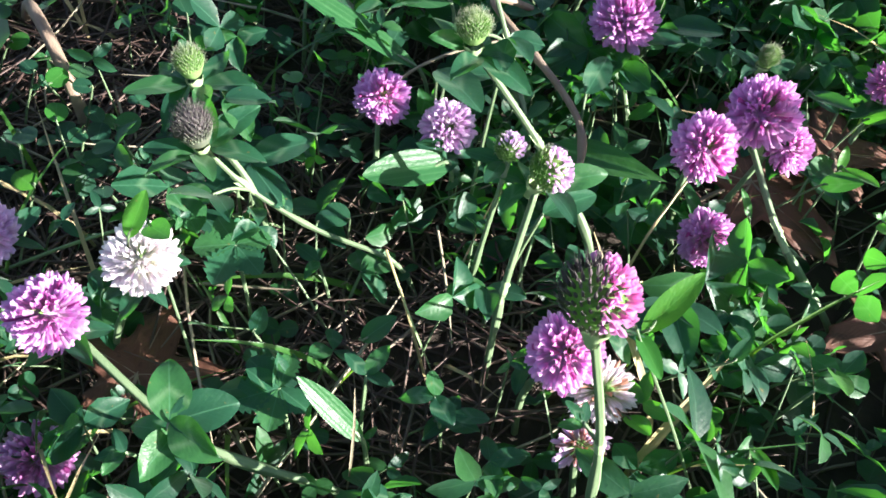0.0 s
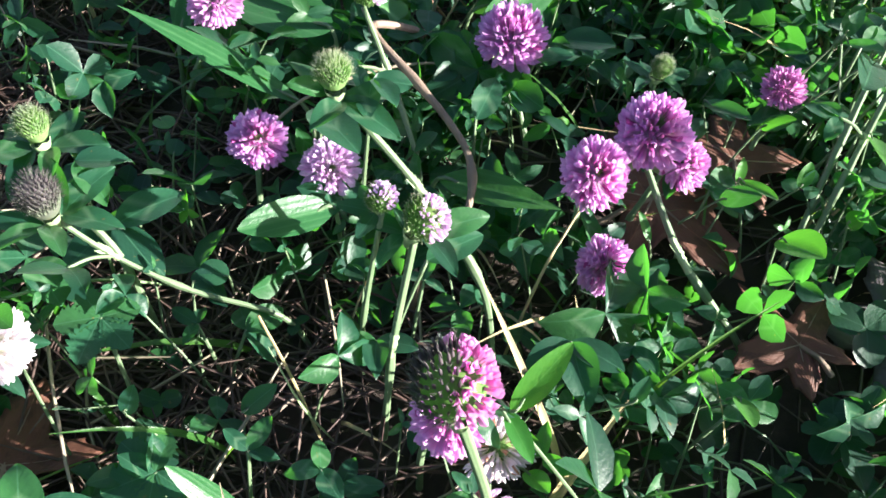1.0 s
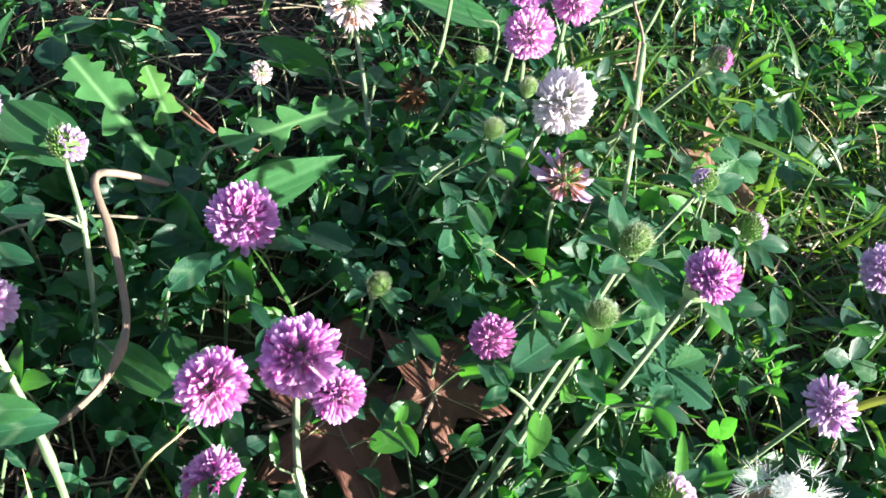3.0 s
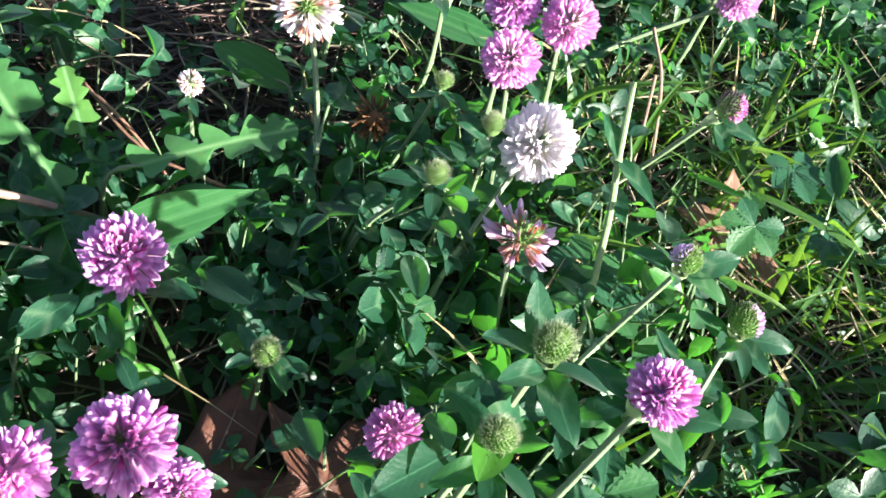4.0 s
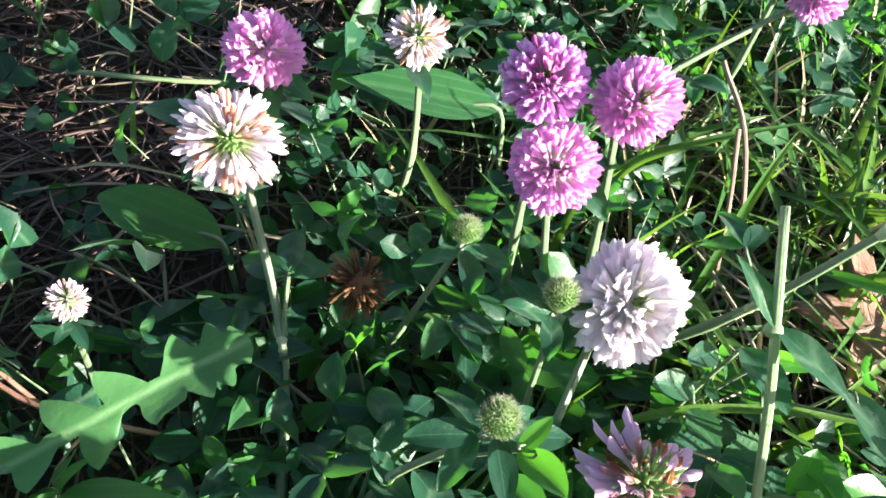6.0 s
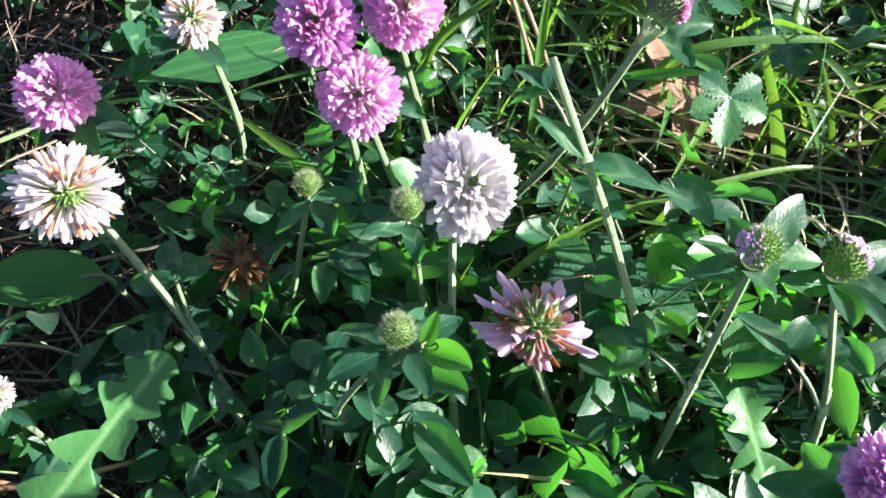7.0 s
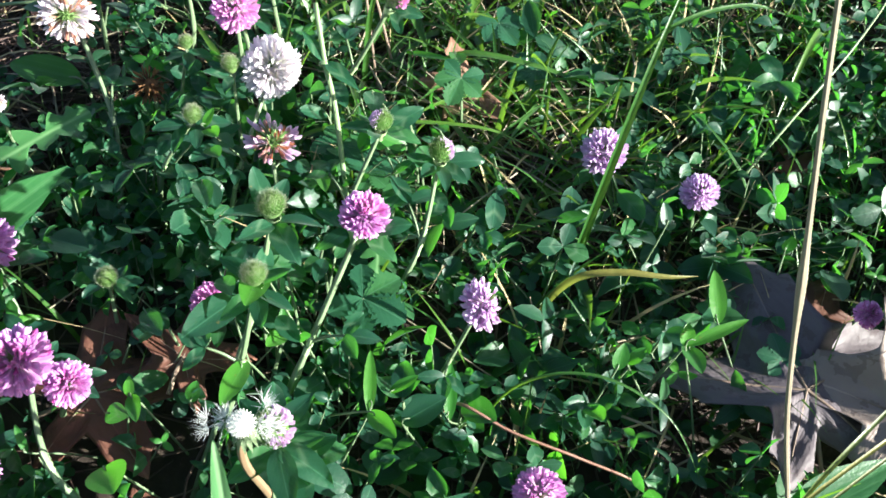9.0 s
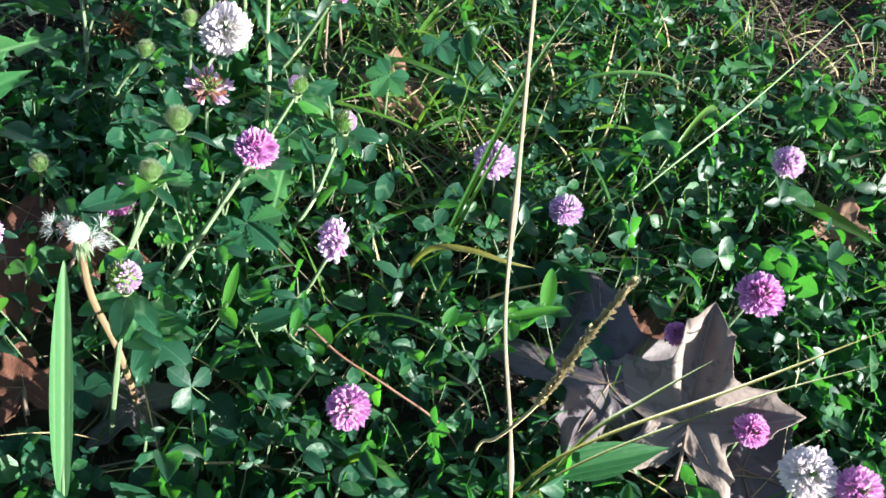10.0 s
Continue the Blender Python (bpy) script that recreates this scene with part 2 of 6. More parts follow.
# ---- geometry helpers ----
class Geo:
    """Collects vertices, faces and one uv for each vertex, and turns them into a mesh."""

    def __init__(self):
        self.v, self.f, self.uv = [], [], []

    def grid(self, rows, uvs, close=False):
        """Quads between rows of points of the same length; close joins each row's ends."""
        o, k = len(self.v), len(rows[0])
        for r, q in zip(rows, uvs):
            self.v += [tuple(p) for p in r]
            self.uv += q
        for i in range(len(rows) - 1):
            for j in range(k if close else k - 1):
                a, b = o + i * k + j, o + i * k + (j + 1) % k
                self.f.append((a, b, b + k, a + k))
        return o

    def mesh(self, name, mat, smooth=True):
        me = bpy.data.meshes.new(name)
        me.from_pydata(self.v, [], self.f)
        finish(me, np.array(self.uv, dtype=np.float32), mat, smooth)
        return me


def finish(me, uv, mat, smooth=True):
    layer = me.uv_layers.new(name="UVMap")
    idx = np.zeros(len(me.loops), dtype=np.int32)
    me.loops.foreach_get("vertex_index", idx)
    layer.data.foreach_set("uv", uv[idx].ravel())
    me.polygons.foreach_set("use_smooth", np.full(len(me.polygons), smooth))
    me.materials.append(mat)
    me.update()


def part(name, geo, mat, parent, label="", smooth=True):
    ob = new(name, geo.mesh(name, mat, smooth))
    ob.parent = parent
    return tagged(ob, label)


def bulk(name, verts, faces, uv, mat, smooth=True):
    """One object out of arrays of vertices, quads and a uv for each vertex."""
    me = bpy.data.meshes.new(name)
    nv, nf = len(verts), len(faces)
    me.vertices.add(nv)
    me.vertices.foreach_set("co", np.asarray(verts, dtype=np.float32).ravel())
    me.loops.add(nf * 4)
    me.loops.foreach_set("vertex_index", np.asarray(faces, dtype=np.int32).ravel())
    me.polygons.add(nf)
    me.polygons.foreach_set("loop_start", np.arange(nf, dtype=np.int32) * 4)
    me.update(calc_edges=True)
    me.validate()
    finish(me, np.asarray(uv, dtype=np.float32), mat, smooth)
    return new(name, me)


def basis(p, d, n):
    """A frame at p whose y runs along d and whose z leans to n."""
    y = Vector(d).normalized()
    x = y.cross(Vector(n))
    x = x.normalized() if x.length > 1e-6 else y.orthogonal().normalized()
    z = x.cross(y)
    return Matrix(((x.x, y.x, z.x, p[0]), (x.y, y.y, z.y, p[1]), (x.z, y.z, z.z, p[2]), (0, 0, 0, 1)))


def curve_points(pts, steps=8):
    """A smooth line through the given points."""
    pts = [Vector(p) for p in pts]
    ext = [pts[0] * 2 - pts[1]] + pts + [pts[-1] * 2 - pts[-2]]
    out = []
    for i in range(1, len(ext) - 2):
        a, b, c, d = ext[i - 1:i + 3]
        for k in range(steps):
            t = k / steps
            out.append(0.5 * (2 * b + (c - a) * t + (2 * a - 5 * b + 4 * c - d) * t * t + (3 * b - a - 3 * c + d) * t ** 3))
    return out + [pts[-1]]


def tube(geo, pts, r0, r1, sides=7, steps=6, bumps=()):
    """A round, tapering stem through pts; bumps are (place along it, more radius) for its nodes."""
    line = curve_points(pts, steps)
    rows, uvs, n = [], [], len(line)
    ref = Vector((0.31, 0.87, 0.4))
    for i, p in enumerate(line):
        d = (line[min(i + 1, n - 1)] - line[max(i - 1, 0)]).normalized()
        x = d.cross(ref).normalized()
        y = d.cross(x)
        t = i / (n - 1)
        r = r0 + (r1 - r0) * t + sum(h * math.exp(-((t - at) / 0.03) ** 2) for at, h in bumps)
        rows.append([p + (x * math.cos(a) + y * math.sin(a)) * r for a in (6.2832 * k / sides for k in range(sides))])
        uvs.append([(k / sides, t) for k in range(sides)])
    rows.append([line[-1]] * sides)
    uvs.append([(0, 1)] * sides)
    geo.grid(rows, uvs, True)


SHAPES = {
    "oval": lambda t: math.sin(math.pi * t ** 0.90) ** 0.62,
    "obovate": lambda t: math.sin(math.pi * t ** 1.35) ** 0.7,
    "round": lambda t: math.sqrt(max(0.0, 1 - (2 * t - 1) ** 2)) ** 0.9,
    "petal": lambda t: 0.30 + 0.70 * max(0.0, min(1.0, (t - 0.35) / 0.4)) if t < 0.82 else 1.0 - 0.8 * ((t - 0.82) / 0.18) ** 2,
    "lance": lambda t: math.sin(math.pi * t ** 0.75) ** 1.1 * 0.98 + 0.02 * (1 - t),
}


def leaf(geo, m, length, width, shape="oval", fold=0.25, droop=0.25, rows=8, half=2, teeth=0, wave=0.0, curl=0.0):
    """A blade that grows along y from the frame m, folded along its midrib."""
    f = SHAPES[shape]
    pr, ur = [], []
    for i in range(rows + 1):
        t = i / rows if teeth else 0.35 * i / rows + 0.325 * (1 - math.cos(math.pi * i / rows))
        w = max(f(min(max(t, 0.004), 0.996)), 0.02) * width / 2
        cut = 0.085 * (i % 4) if teeth and t > 0.15 else 0.0
        p, q = [], []
        for j in range(-half, half + 1):
            s = j / half
            # only the rim is toothed
            x = s * w * (1 - cut) if abs(j) == half else s * w * 0.86 if teeth else s * w
            back = 0.01 * abs(s) * length if teeth else 0
            z = fold * abs(x) - droop * length * t * t + wave * width * math.sin(9 * t + 2.2 * j) * abs(s) + curl * s * t * width
            p.append(m @ Vector((x, t * length + back, z)))
            q.append((x / width + 0.5, t))
        pr.append(p)
        ur.append(q)
    geo.grid(pr, ur)


def heading(deg, rise=0.0):
    a, b = radians(deg), radians(rise)
    return Vector((math.cos(a) * math.cos(b), math.sin(a) * math.cos(b), math.sin(b)))


# ---- ground ----
def ground_height(x, y):
    h = 0.006 * noise.noise(Vector((x * 9, y * 9, 0))) + 0.004 * noise.noise(Vector((x * 30, y * 30, 4)))
    return SOIL + h * max(0.0, 1 - math.hypot(x - 0.25, y - 0.3) / 2.5)


def build_ground():
    ticks = [-40, -12, -5, -2.5, -1.4] + [-1 + i * 0.02 for i in range(126)] + [1.9, 3, 6, 14, 40]
    geo = Geo()
    geo.grid([[(x, y, ground_height(x, y)) for x in ticks] for y in ticks], [[(x, y) for x in ticks] for y in ticks])
    ob = new("ground", geo.mesh("ground", M_SOIL))
    geo_count = len(geo.f)
    tagged(ob, "dark crumbly soil of a meadow under leaf litter", "ground", kind="structure")
    return geo_count


build_ground()


# ---- how thick the plants stand ----
def litter_amount(x, y):
    """1 where dead needles lie open, 0 where the green is closed."""
    a = 1.5 * math.exp(-(((x - 0.01) / 0.13) ** 2 + ((y - 0.50) / 0.12) ** 2))
    f = 1.6 * math.exp(-(((x - 0.70) / 0.19) ** 2 + ((y - 0.70) / 0.19) ** 2))
    b = 1.1 * math.exp(-(((x + 0.15) / 0.13) ** 2 + ((y - 0.26) / 0.12) ** 2))
    c = 1.05 * math.exp(-(((x - 0.005) / 0.085) ** 2 + ((y - 0.150) / 0.070) ** 2))
    d = 1.15 * math.exp(-(((x - 0.30) / 0.10) ** 2 + ((y - 0.47) / 0.09) ** 2))
    e = 0.92 * math.exp(-(((x - 0.355) / 0.07) ** 2 + ((y - 0.36) / 0.06) ** 2))
    return min(1.0, a + b + c + d + e + f + 0.22 * noise.noise(Vector((x * 14, y * 14, 2))))


def grass_amount(x, y):
    return min(1.0, max(0.0, 0.05 + 0.95 * math.exp(-(((x - 0.46) / 0.18) ** 2 + ((y - 0.50) / 0.15) ** 2))
                        + 0.35 * math.exp(-(((x - 0.27) / 0.07) ** 2 + ((y - 0.44) / 0.07) ** 2))
                        + 0.45 * math.exp(-(((x - 0.31) / 0.05) ** 2 + ((y - 0.36) / 0.06) ** 2))
                        + 0.4 * math.exp(-(((x - 0.40) / 0.10) ** 2 + ((y - 0.25) / 0.12) ** 2))))


def scatter(n, keep, box=(-0.45, 1.15, -0.2, 1.15), core=(-0.2, 0.75, 0.02, 0.8), thin=0.3):
    """Places in a box, kept by chance; outside the core only a share stands."""
    out = []
    while len(out) < n:
        x, y = rng.uniform(box[0], box[1]), rng.uniform(box[2], box[3])
        chance = keep(x, y) * (1.0 if core[0] < x < core[1] and core[2] < y < core[3] else thin)
        if rng.rand() < chance:
            out.append((x, y))
    return np.array(out)


def frames(d, n):
    """Frames for many leaves at once: columns x, y along d, z near n."""
    y = d / np.linalg.norm(d, axis=1, keepdims=True)
    x = np.cross(y, n)
    x /= np.linalg.norm(x, axis=1, keepdims=True) + 1e-9
    return np.stack([x, y, np.cross(x, y)], axis=2)


def leaf_template(shape, fold, droop, rows, width):
    geo = Geo()
    leaf(geo, Matrix(), 1.0, width, shape, fold, droop, rows, 1)
    return np.array(geo.v), np.array(geo.f), np.array(geo.uv)


def strew(name, template, place, turn, size, mat):
    tv, tf, tu = template
    n = len(place)
    v = np.einsum("nij,kj->nki", turn, tv) * size[:, None, None] + place[:, None, :]
    f = (tf[None] + (np.arange(n) * len(tv))[:, None, None]).reshape(-1, 4)
    return bulk(name, v.reshape(-1, 3), f, np.tile(tu, (n, 1)), mat)


def azimuths(az, rise):
    return np.stack([np.cos(az) * np.cos(rise), np.sin(az) * np.cos(rise), np.sin(rise)], axis=1)


def clover_cover(name, n, size, low, high, mat, template, label, keep, tilt=0.5):
    """A carpet of leaves in threes on short stalks."""
    xy = scatter(n, keep)
    top = low + (high - low) * rng.rand(n) ** 1.3
    nrm = np.stack([rng.normal(0.10, tilt, n), rng.normal(-0.05, tilt, n), np.ones(n)], axis=1)
    nrm /= np.linalg.norm(nrm, axis=1, keepdims=True)
    az0 = rng.uniform(0, 6.283, n)
    big = size * np.clip(np.exp(rng.normal(-0.05, 0.32, n)), 0.5, 1.9)
    place, turn, sizes = [], [], []
    centre = np.column_stack([xy, top])
    for k in range(3):
        az = az0 + k * 2.094 + rng.normal(0, 0.15, n)
        d = azimuths(az, rng.normal(0.12, 0.25, n))
        d = d - nrm * (np.sum(d * nrm, axis=1, keepdims=True) - rng.normal(0.12, 0.2, (n, 1)))
        place.append(centre)
        turn.append(frames(d, nrm))
        sizes.append(big * rng.uniform(0.85, 1.1, n))
    ob = strew(name, template, np.concatenate(place), np.concatenate(turn), np.concatenate(sizes), mat)
    return tagged(ob, label, "leaves", kind="stuff"), centre


# spots that fallen leaves keep clear of plants: x, y, radius
FALLEN = ((0.452, 0.226, 0.060), (0.500, 0.215, 0.056), (0.535, 0.195, 0.046), (0.470, 0.262, 0.026), (0.148, 0.222, 0.036), (0.178, 0.242, 0.026), (0.172, 0.204, 0.024), (0.222, 0.164, 0.028),
          (0.307, 0.413, 0.028), (0.610, 0.382, 0.030), (0.180, 0.158, 0.022), (0.496, 0.365, 0.016), (-0.076, 0.132, 0.020), (0.470, 0.610, 0.018))


def green(x, y):
    clear = 1.0
    for fx, fy, fr in FALLEN:
        clear *= 1 - 0.93 * math.exp(-(((x - fx) ** 2 + (y - fy) ** 2) / fr ** 2) ** 2)
    for fx, fy, fr, amount in ((0.065, 0.415, 0.055, 0.85), (0.105, 0.275, 0.040, 0.55), (0.115, 0.220, 0.035, 0.45), (0.225, 0.150, 0.034, 0.85), (0.165, 0.125, 0.030, 0.7), (0.058, 0.108, 0.022, 0.8), (0.130, 0.110, 0.040, 0.55), (0.155, 0.135, 0.030, 0.5), (0.235, 0.185, 0.030, 0.4), (0.345, 0.225, 0.030, 0.5), (0.300, 0.260, 0.030, 0.5)):
        clear *= 1 - amount * math.exp(-((x - fx) ** 2 + (y - fy) ** 2) / fr ** 2)
    return max(0.04, 1.0 - 0.96 * litter_amount(x, y)) * (1.0 - 0.45 * grass_amount(x, y)) * clear


T_CLOVER = leaf_template("obovate", 0.30, 0.16, 5, 0.74)
T_ROUND = leaf_template("round", 0.22, 0.12, 5, 0.92)
T_OVAL = leaf_template("oval", 0.35, 0.25, 4, 0.5)
T_FOLDED = leaf_template("obovate", 0.85, 0.42, 5, 0.70)
T_CUPPED = leaf_template("round", 0.60, -0.25, 5, 0.90)

# low creeping leaves, clover in threes, and narrow ones that stand up
def wide_green(x, y):
    return max(0.14, green(x, y))


_, low_tops = clover_cover("low_round_leaves", 4200, 0.0076, -0.006, 0.012, M_LOW, T_ROUND, "small round dark green creeping leaves over the soil", wide_green, 0.45)
_, cup_tops = clover_cover("low_cupped_leaves", 2000, 0.0070, -0.004, 0.016, M_LOW, T_CUPPED, "small cupped dark green creeping leaves over the soil", wide_green, 0.6)
_, mid_tops = clover_cover("clover_leaves", 1900, 0.0112, 0.004, 0.030, M_CLOVER, T_CLOVER, "dense green clover leaves in threes", green, 0.55)
_, fold_tops = clover_cover("folded_clover_leaves", 1700, 0.0112, 0.004, 0.032, M_CLOVER, T_FOLDED, "folded green clover leaves in threes", green, 0.75)
_, oval_tops = clover_cover("pointed_leaves", 2700, 0.0116, 0.000, 0.034, M_LOW, T_OVAL, "narrow pointed green leaves among the clover", green, 0.85)
_, tiny_tops = clover_cover("tiny_leaves", 3600, 0.0056, 0.000, 0.032, M_CLOVER, T_OVAL, "tiny green leaves of creeping weeds", green, 0.9)


# a sparse layer whose colour already holds the sun through the blades
_, sunlit_tops = clover_cover("fresh_leaves", 420, 0.0090, 0.008, 0.034, M_SUNLIT, T_OVAL, "pointed leaves with sunlight painted into their bright green", green, 1.0)
_, steep_tops = clover_cover("steep_leaves", 1500, 0.0100, 0.004, 0.034, M_CLOVER, T_CLOVER, "small folded clover leaves that stand on edge", green, 1.3)


def stalks(name, tops, spread, radius, mat, label):
    """Thin leaf stalks from the soil up to the leaves."""
    n = len(tops)
    foot = tops.copy()
    foot[:, :2] += rng.normal(0, spread, (n, 2))
    foot[:, 2] = SOIL - 0.004
    v, uv = [], []
    for r, t in ((0.0, 0.0), (0.45, 0.5), (1.0, 1.0)):
        mid = foot + (tops - foot) * r + np.array([0, 0, 0.004 * (1 if r == 0.45 else 0)])
        for k in range(3):
            a = 2.094 * k
            v.append(mid + np.array([math.cos(a), math.sin(a), 0]) * radius * (1.2 - 0.5 * r))
            uv.append((k / 3, t))
    v = np.stack(v, axis=1).reshape(-1, 3)
    f = np.array([(i * 3 + j, i * 3 + (j + 1) % 3, i * 3 + 3 + (j + 1) % 3, i * 3 + 3 + j) for i in range(2) for j in range(3)])
    f = (f[None] + (np.arange(n) * 9)[:, None, None]).reshape(-1, 4)
    return tagged(bulk(name, v, f, np.tile(np.array(uv), (n, 1)), mat), label, "stalks", kind="stuff")


stalks("leaf_stalks", np.concatenate([mid_tops, fold_tops, oval_tops, tiny_tops[::2], sunlit_tops, steep_tops]), 0.012, 0.0005, M_STEM, "thin green leaf stalks of the clover")


def needles(name, n, lo, hi, length, radius, mat, label, keep, droop=0.0):
    """Straight dead needles and straws lying across each other."""
    xy = scatter(n, keep)
    az = rng.uniform(0, 6.283, n)
    d = azimuths(az, rng.normal(0, 0.14, n))
    z = np.array([ground_height(x, y) for x, y in xy]) + lo + (hi - lo) * rng.rand(n) ** 1.5
    ln = length * rng.uniform(0.5, 1.4, n)
    bow = rng.normal(0, 0.10, n)
    side = np.stack([-np.sin(az), np.cos(az), np.zeros(n)], axis=1)
    v, uv = [], []
    rad = radius * rng.uniform(0.7, 1.4, n)
    for i in range(4):
        t = i / 3
        c = np.column_stack([xy, z]) + d * ((t - 0.5) * ln)[:, None] + side * (bow * ln * (t - t * t) * 2)[:, None]
        for k in range(3):
            a = 2.094 * k
            v.append(c + (side * math.cos(a) + np.array([0, 0, math.sin(a)])) * (rad * (1.0 if i < 3 else 0.4))[:, None])
            uv.append((k / 3, t))
    v = np.stack(v, axis=1).reshape(-1, 3)
    f = np.array([(i * 3 + j, i * 3 + (j + 1) % 3, i * 3 + 3 + (j + 1) % 3, i * 3 + 3 + j) for i in range(3) for j in range(3)])
    f = (f[None] + (np.arange(n) * 12)[:, None, None]).reshape(-1, 4)
    return tagged(bulk(name, v, f, np.tile(np.array(uv), (n, 1)), mat), label, "litter", kind="stuff")


needles("pine_straw", 9800, 0.0, 0.012, 0.062, 0.00052, M_STRAW, "fallen red-brown pine needles and dry straw on soil",
        lambda x, y: 0.15 + 0.85 * max(0.0, litter_amount(x, y)))


def grass_blades(name, n, height, width, mat, label, keep, lean=0.6):
    xy = scatter(n, keep)
    az = rng.uniform(0, 6.283, n)
    ht = height * rng.uniform(0.5, 1.35, n)
    wd = width * rng.uniform(0.6, 1.3, n)
    bend = rng.uniform(0.2, 1.0, n) * lean
    out = np.stack([np.cos(az), np.sin(az), np.zeros(n)], axis=1)
    face = az + rng.normal(0, 0.5, n)
    across = np.stack([-np.sin(face), np.cos(face), rng.normal(0, 0.35, n)], axis=1)
    base = np.column_stack([xy, np.full(n, SOIL - 0.003)])
    v, uv = [], []
    for i in range(7):
        t = i / 6
        c = base + out * (ht * bend * t ** 1.7 * 1.25)[:, None] + np.array([0, 0, 1.0]) * (ht * (t - 0.62 * bend * t ** 2.4))[:, None]
        w = wd * (1 - t ** 2.2) * (0.55 + 0.9 * t * (1.1 - t)) + 0.0001
        for s in (-1, 0, 1):
            v.append(c + across * (w * s / 2)[:, None] + np.array([0, 0, -0.22]) * (w * (1 - abs(s)))[:, None])
            uv.append((s / 2 + 0.5, t))
    v = np.stack(v, axis=1).reshape(-1, 3)
    f = np.array([(i * 3 + j, i * 3 + j + 1, i * 3 + 4 + j, i * 3 + 3 + j) for i in range(6) for j in range(2)])
    f = (f[None] + (np.arange(n) * 21)[:, None, None]).reshape(-1, 4)
    return tagged(bulk(name, v, f, np.tile(np.array(uv), (n, 1)), mat), label, "grass", kind="stuff")


needles("dry_straw", 900, 0.003, 0.030, 0.060, 0.00058, M_STRAW_PALE, "pale dry straws lying through the green",
        lambda x, y: 0.05 + 0.95 * math.exp(-(((x - 0.305) / 0.08) ** 2 + ((y - 0.42) / 0.08) ** 2)) + 0.16 * max(0.0, litter_amount(x, y)) + 0.3 * grass_amount(x, y))
grass_blades("grass", 1400, 0.058, 0.0026, M_GRASS, "short bright green grass blades", grass_amount, 0.9)
grass_blades("dry_grass", 700, 0.060, 0.0022, M_STEM_TAN, "dry tan grass blades among the green", lambda x, y: 0.04 + 0.6 * grass_amount(x, y), 1.1)


grass_blades("broad_grass", 260, 0.066, 0.0056, M_GRASS, "broad bright green grass blades bending over", lambda x, y: math.exp(-(((x - 0.31) / 0.09) ** 2 + ((y - 0.43) / 0.08) ** 2)), 1.3)



# the meadow goes on round the plants that are looked at
def around(x, y):
    d = math.hypot(x - 0.3, y - 0.35)
    return max(0.0, min(1.0, (d - 0.45) / 0.25)) * math.exp(-(max(0.0, d - 0.7) / 1.4) ** 2)


WIDE = (-3.2, 3.8, -3.2, 3.8)
far_xy = scatter(5200, around, WIDE, (0, 0, 0, 0), 1.0)
far_n = len(far_xy)
far_turn = frames(azimuths(rng.uniform(0, 6.283, far_n), rng.normal(0.15, 0.3, far_n)),
                  np.stack([rng.normal(0, 0.4, far_n), rng.normal(0, 0.4, far_n), np.ones(far_n)], axis=1))
tagged(strew("meadow_leaves", T_CLOVER, np.column_stack([far_xy, rng.uniform(-0.005, 0.03, far_n)]), far_turn, rng.uniform(0.02, 0.05, far_n), M_LOW),
       "low green leaves of the meadow further off", "leaves", kind="stuff")

ring_xy = scatter(6500, lambda x, y: math.exp(-(max(0.0, math.hypot(x - 0.3, y - 0.35) - 0.6) / 0.5) ** 2) * (1.0 if math.hypot(x - 0.3, y - 0.35) > 0.55 else 0.0), (-1.2, 1.8, -1.2, 1.8), (0, 0, 0, 0), 1.0)
ring_n = len(ring_xy)
ring_turn = frames(azimuths(rng.uniform(0, 6.283, ring_n), rng.normal(0.15, 0.3, ring_n)),
                   np.stack([rng.normal(0, 0.4, ring_n), rng.normal(0, 0.4, ring_n), np.ones(ring_n)], axis=1))
tagged(strew("meadow_clover", T_CLOVER, np.column_stack([ring_xy, rng.uniform(-0.006, 0.02, ring_n)]), ring_turn, rng.uniform(0.014, 0.03, ring_n), M_CLOVER),
       "low clover leaves of the meadow round about", "leaves", kind="stuff")


def far_grass():
    n = 6000
    xy = scatter(n, around, WIDE, (0, 0, 0, 0), 1.0)
    az, ht = rng.uniform(0, 6.283, n), rng.uniform(0.04, 0.10, n)
    out = np.stack([np.cos(az), np.sin(az), np.zeros(n)], axis=1)
    side = np.stack([-np.sin(az), np.cos(az), np.zeros(n)], axis=1)
    v, uv = [], []
    for t in (0.0, 0.35, 0.7, 1.0):
        c = np.column_stack([xy, np.full(n, SOIL - 0.003)]) + out * (ht * 0.7 * t * t)[:, None] + np.array([0, 0, 1.0]) * (ht * (t - 0.3 * t * t))[:, None]
        for s in (-0.5, 0.5):
            v.append(c + side * (s * 0.005 * (1.05 - t)))
            uv.append((s + 0.5, t))
    f = np.array([(i * 2, i * 2 + 1, i * 2 + 3, i * 2 + 2) for i in range(3)])
    f = (f[None] + (np.arange(n) * 8)[:, None, None]).reshape(-1, 4)
    tagged(bulk("meadow_grass", np.stack(v, axis=1).reshape(-1, 3), f, np.tile(np.array(uv), (n, 1)), M_GRASS), "short green grass of the meadow further off", "grass", kind="stuff")


far_grass()


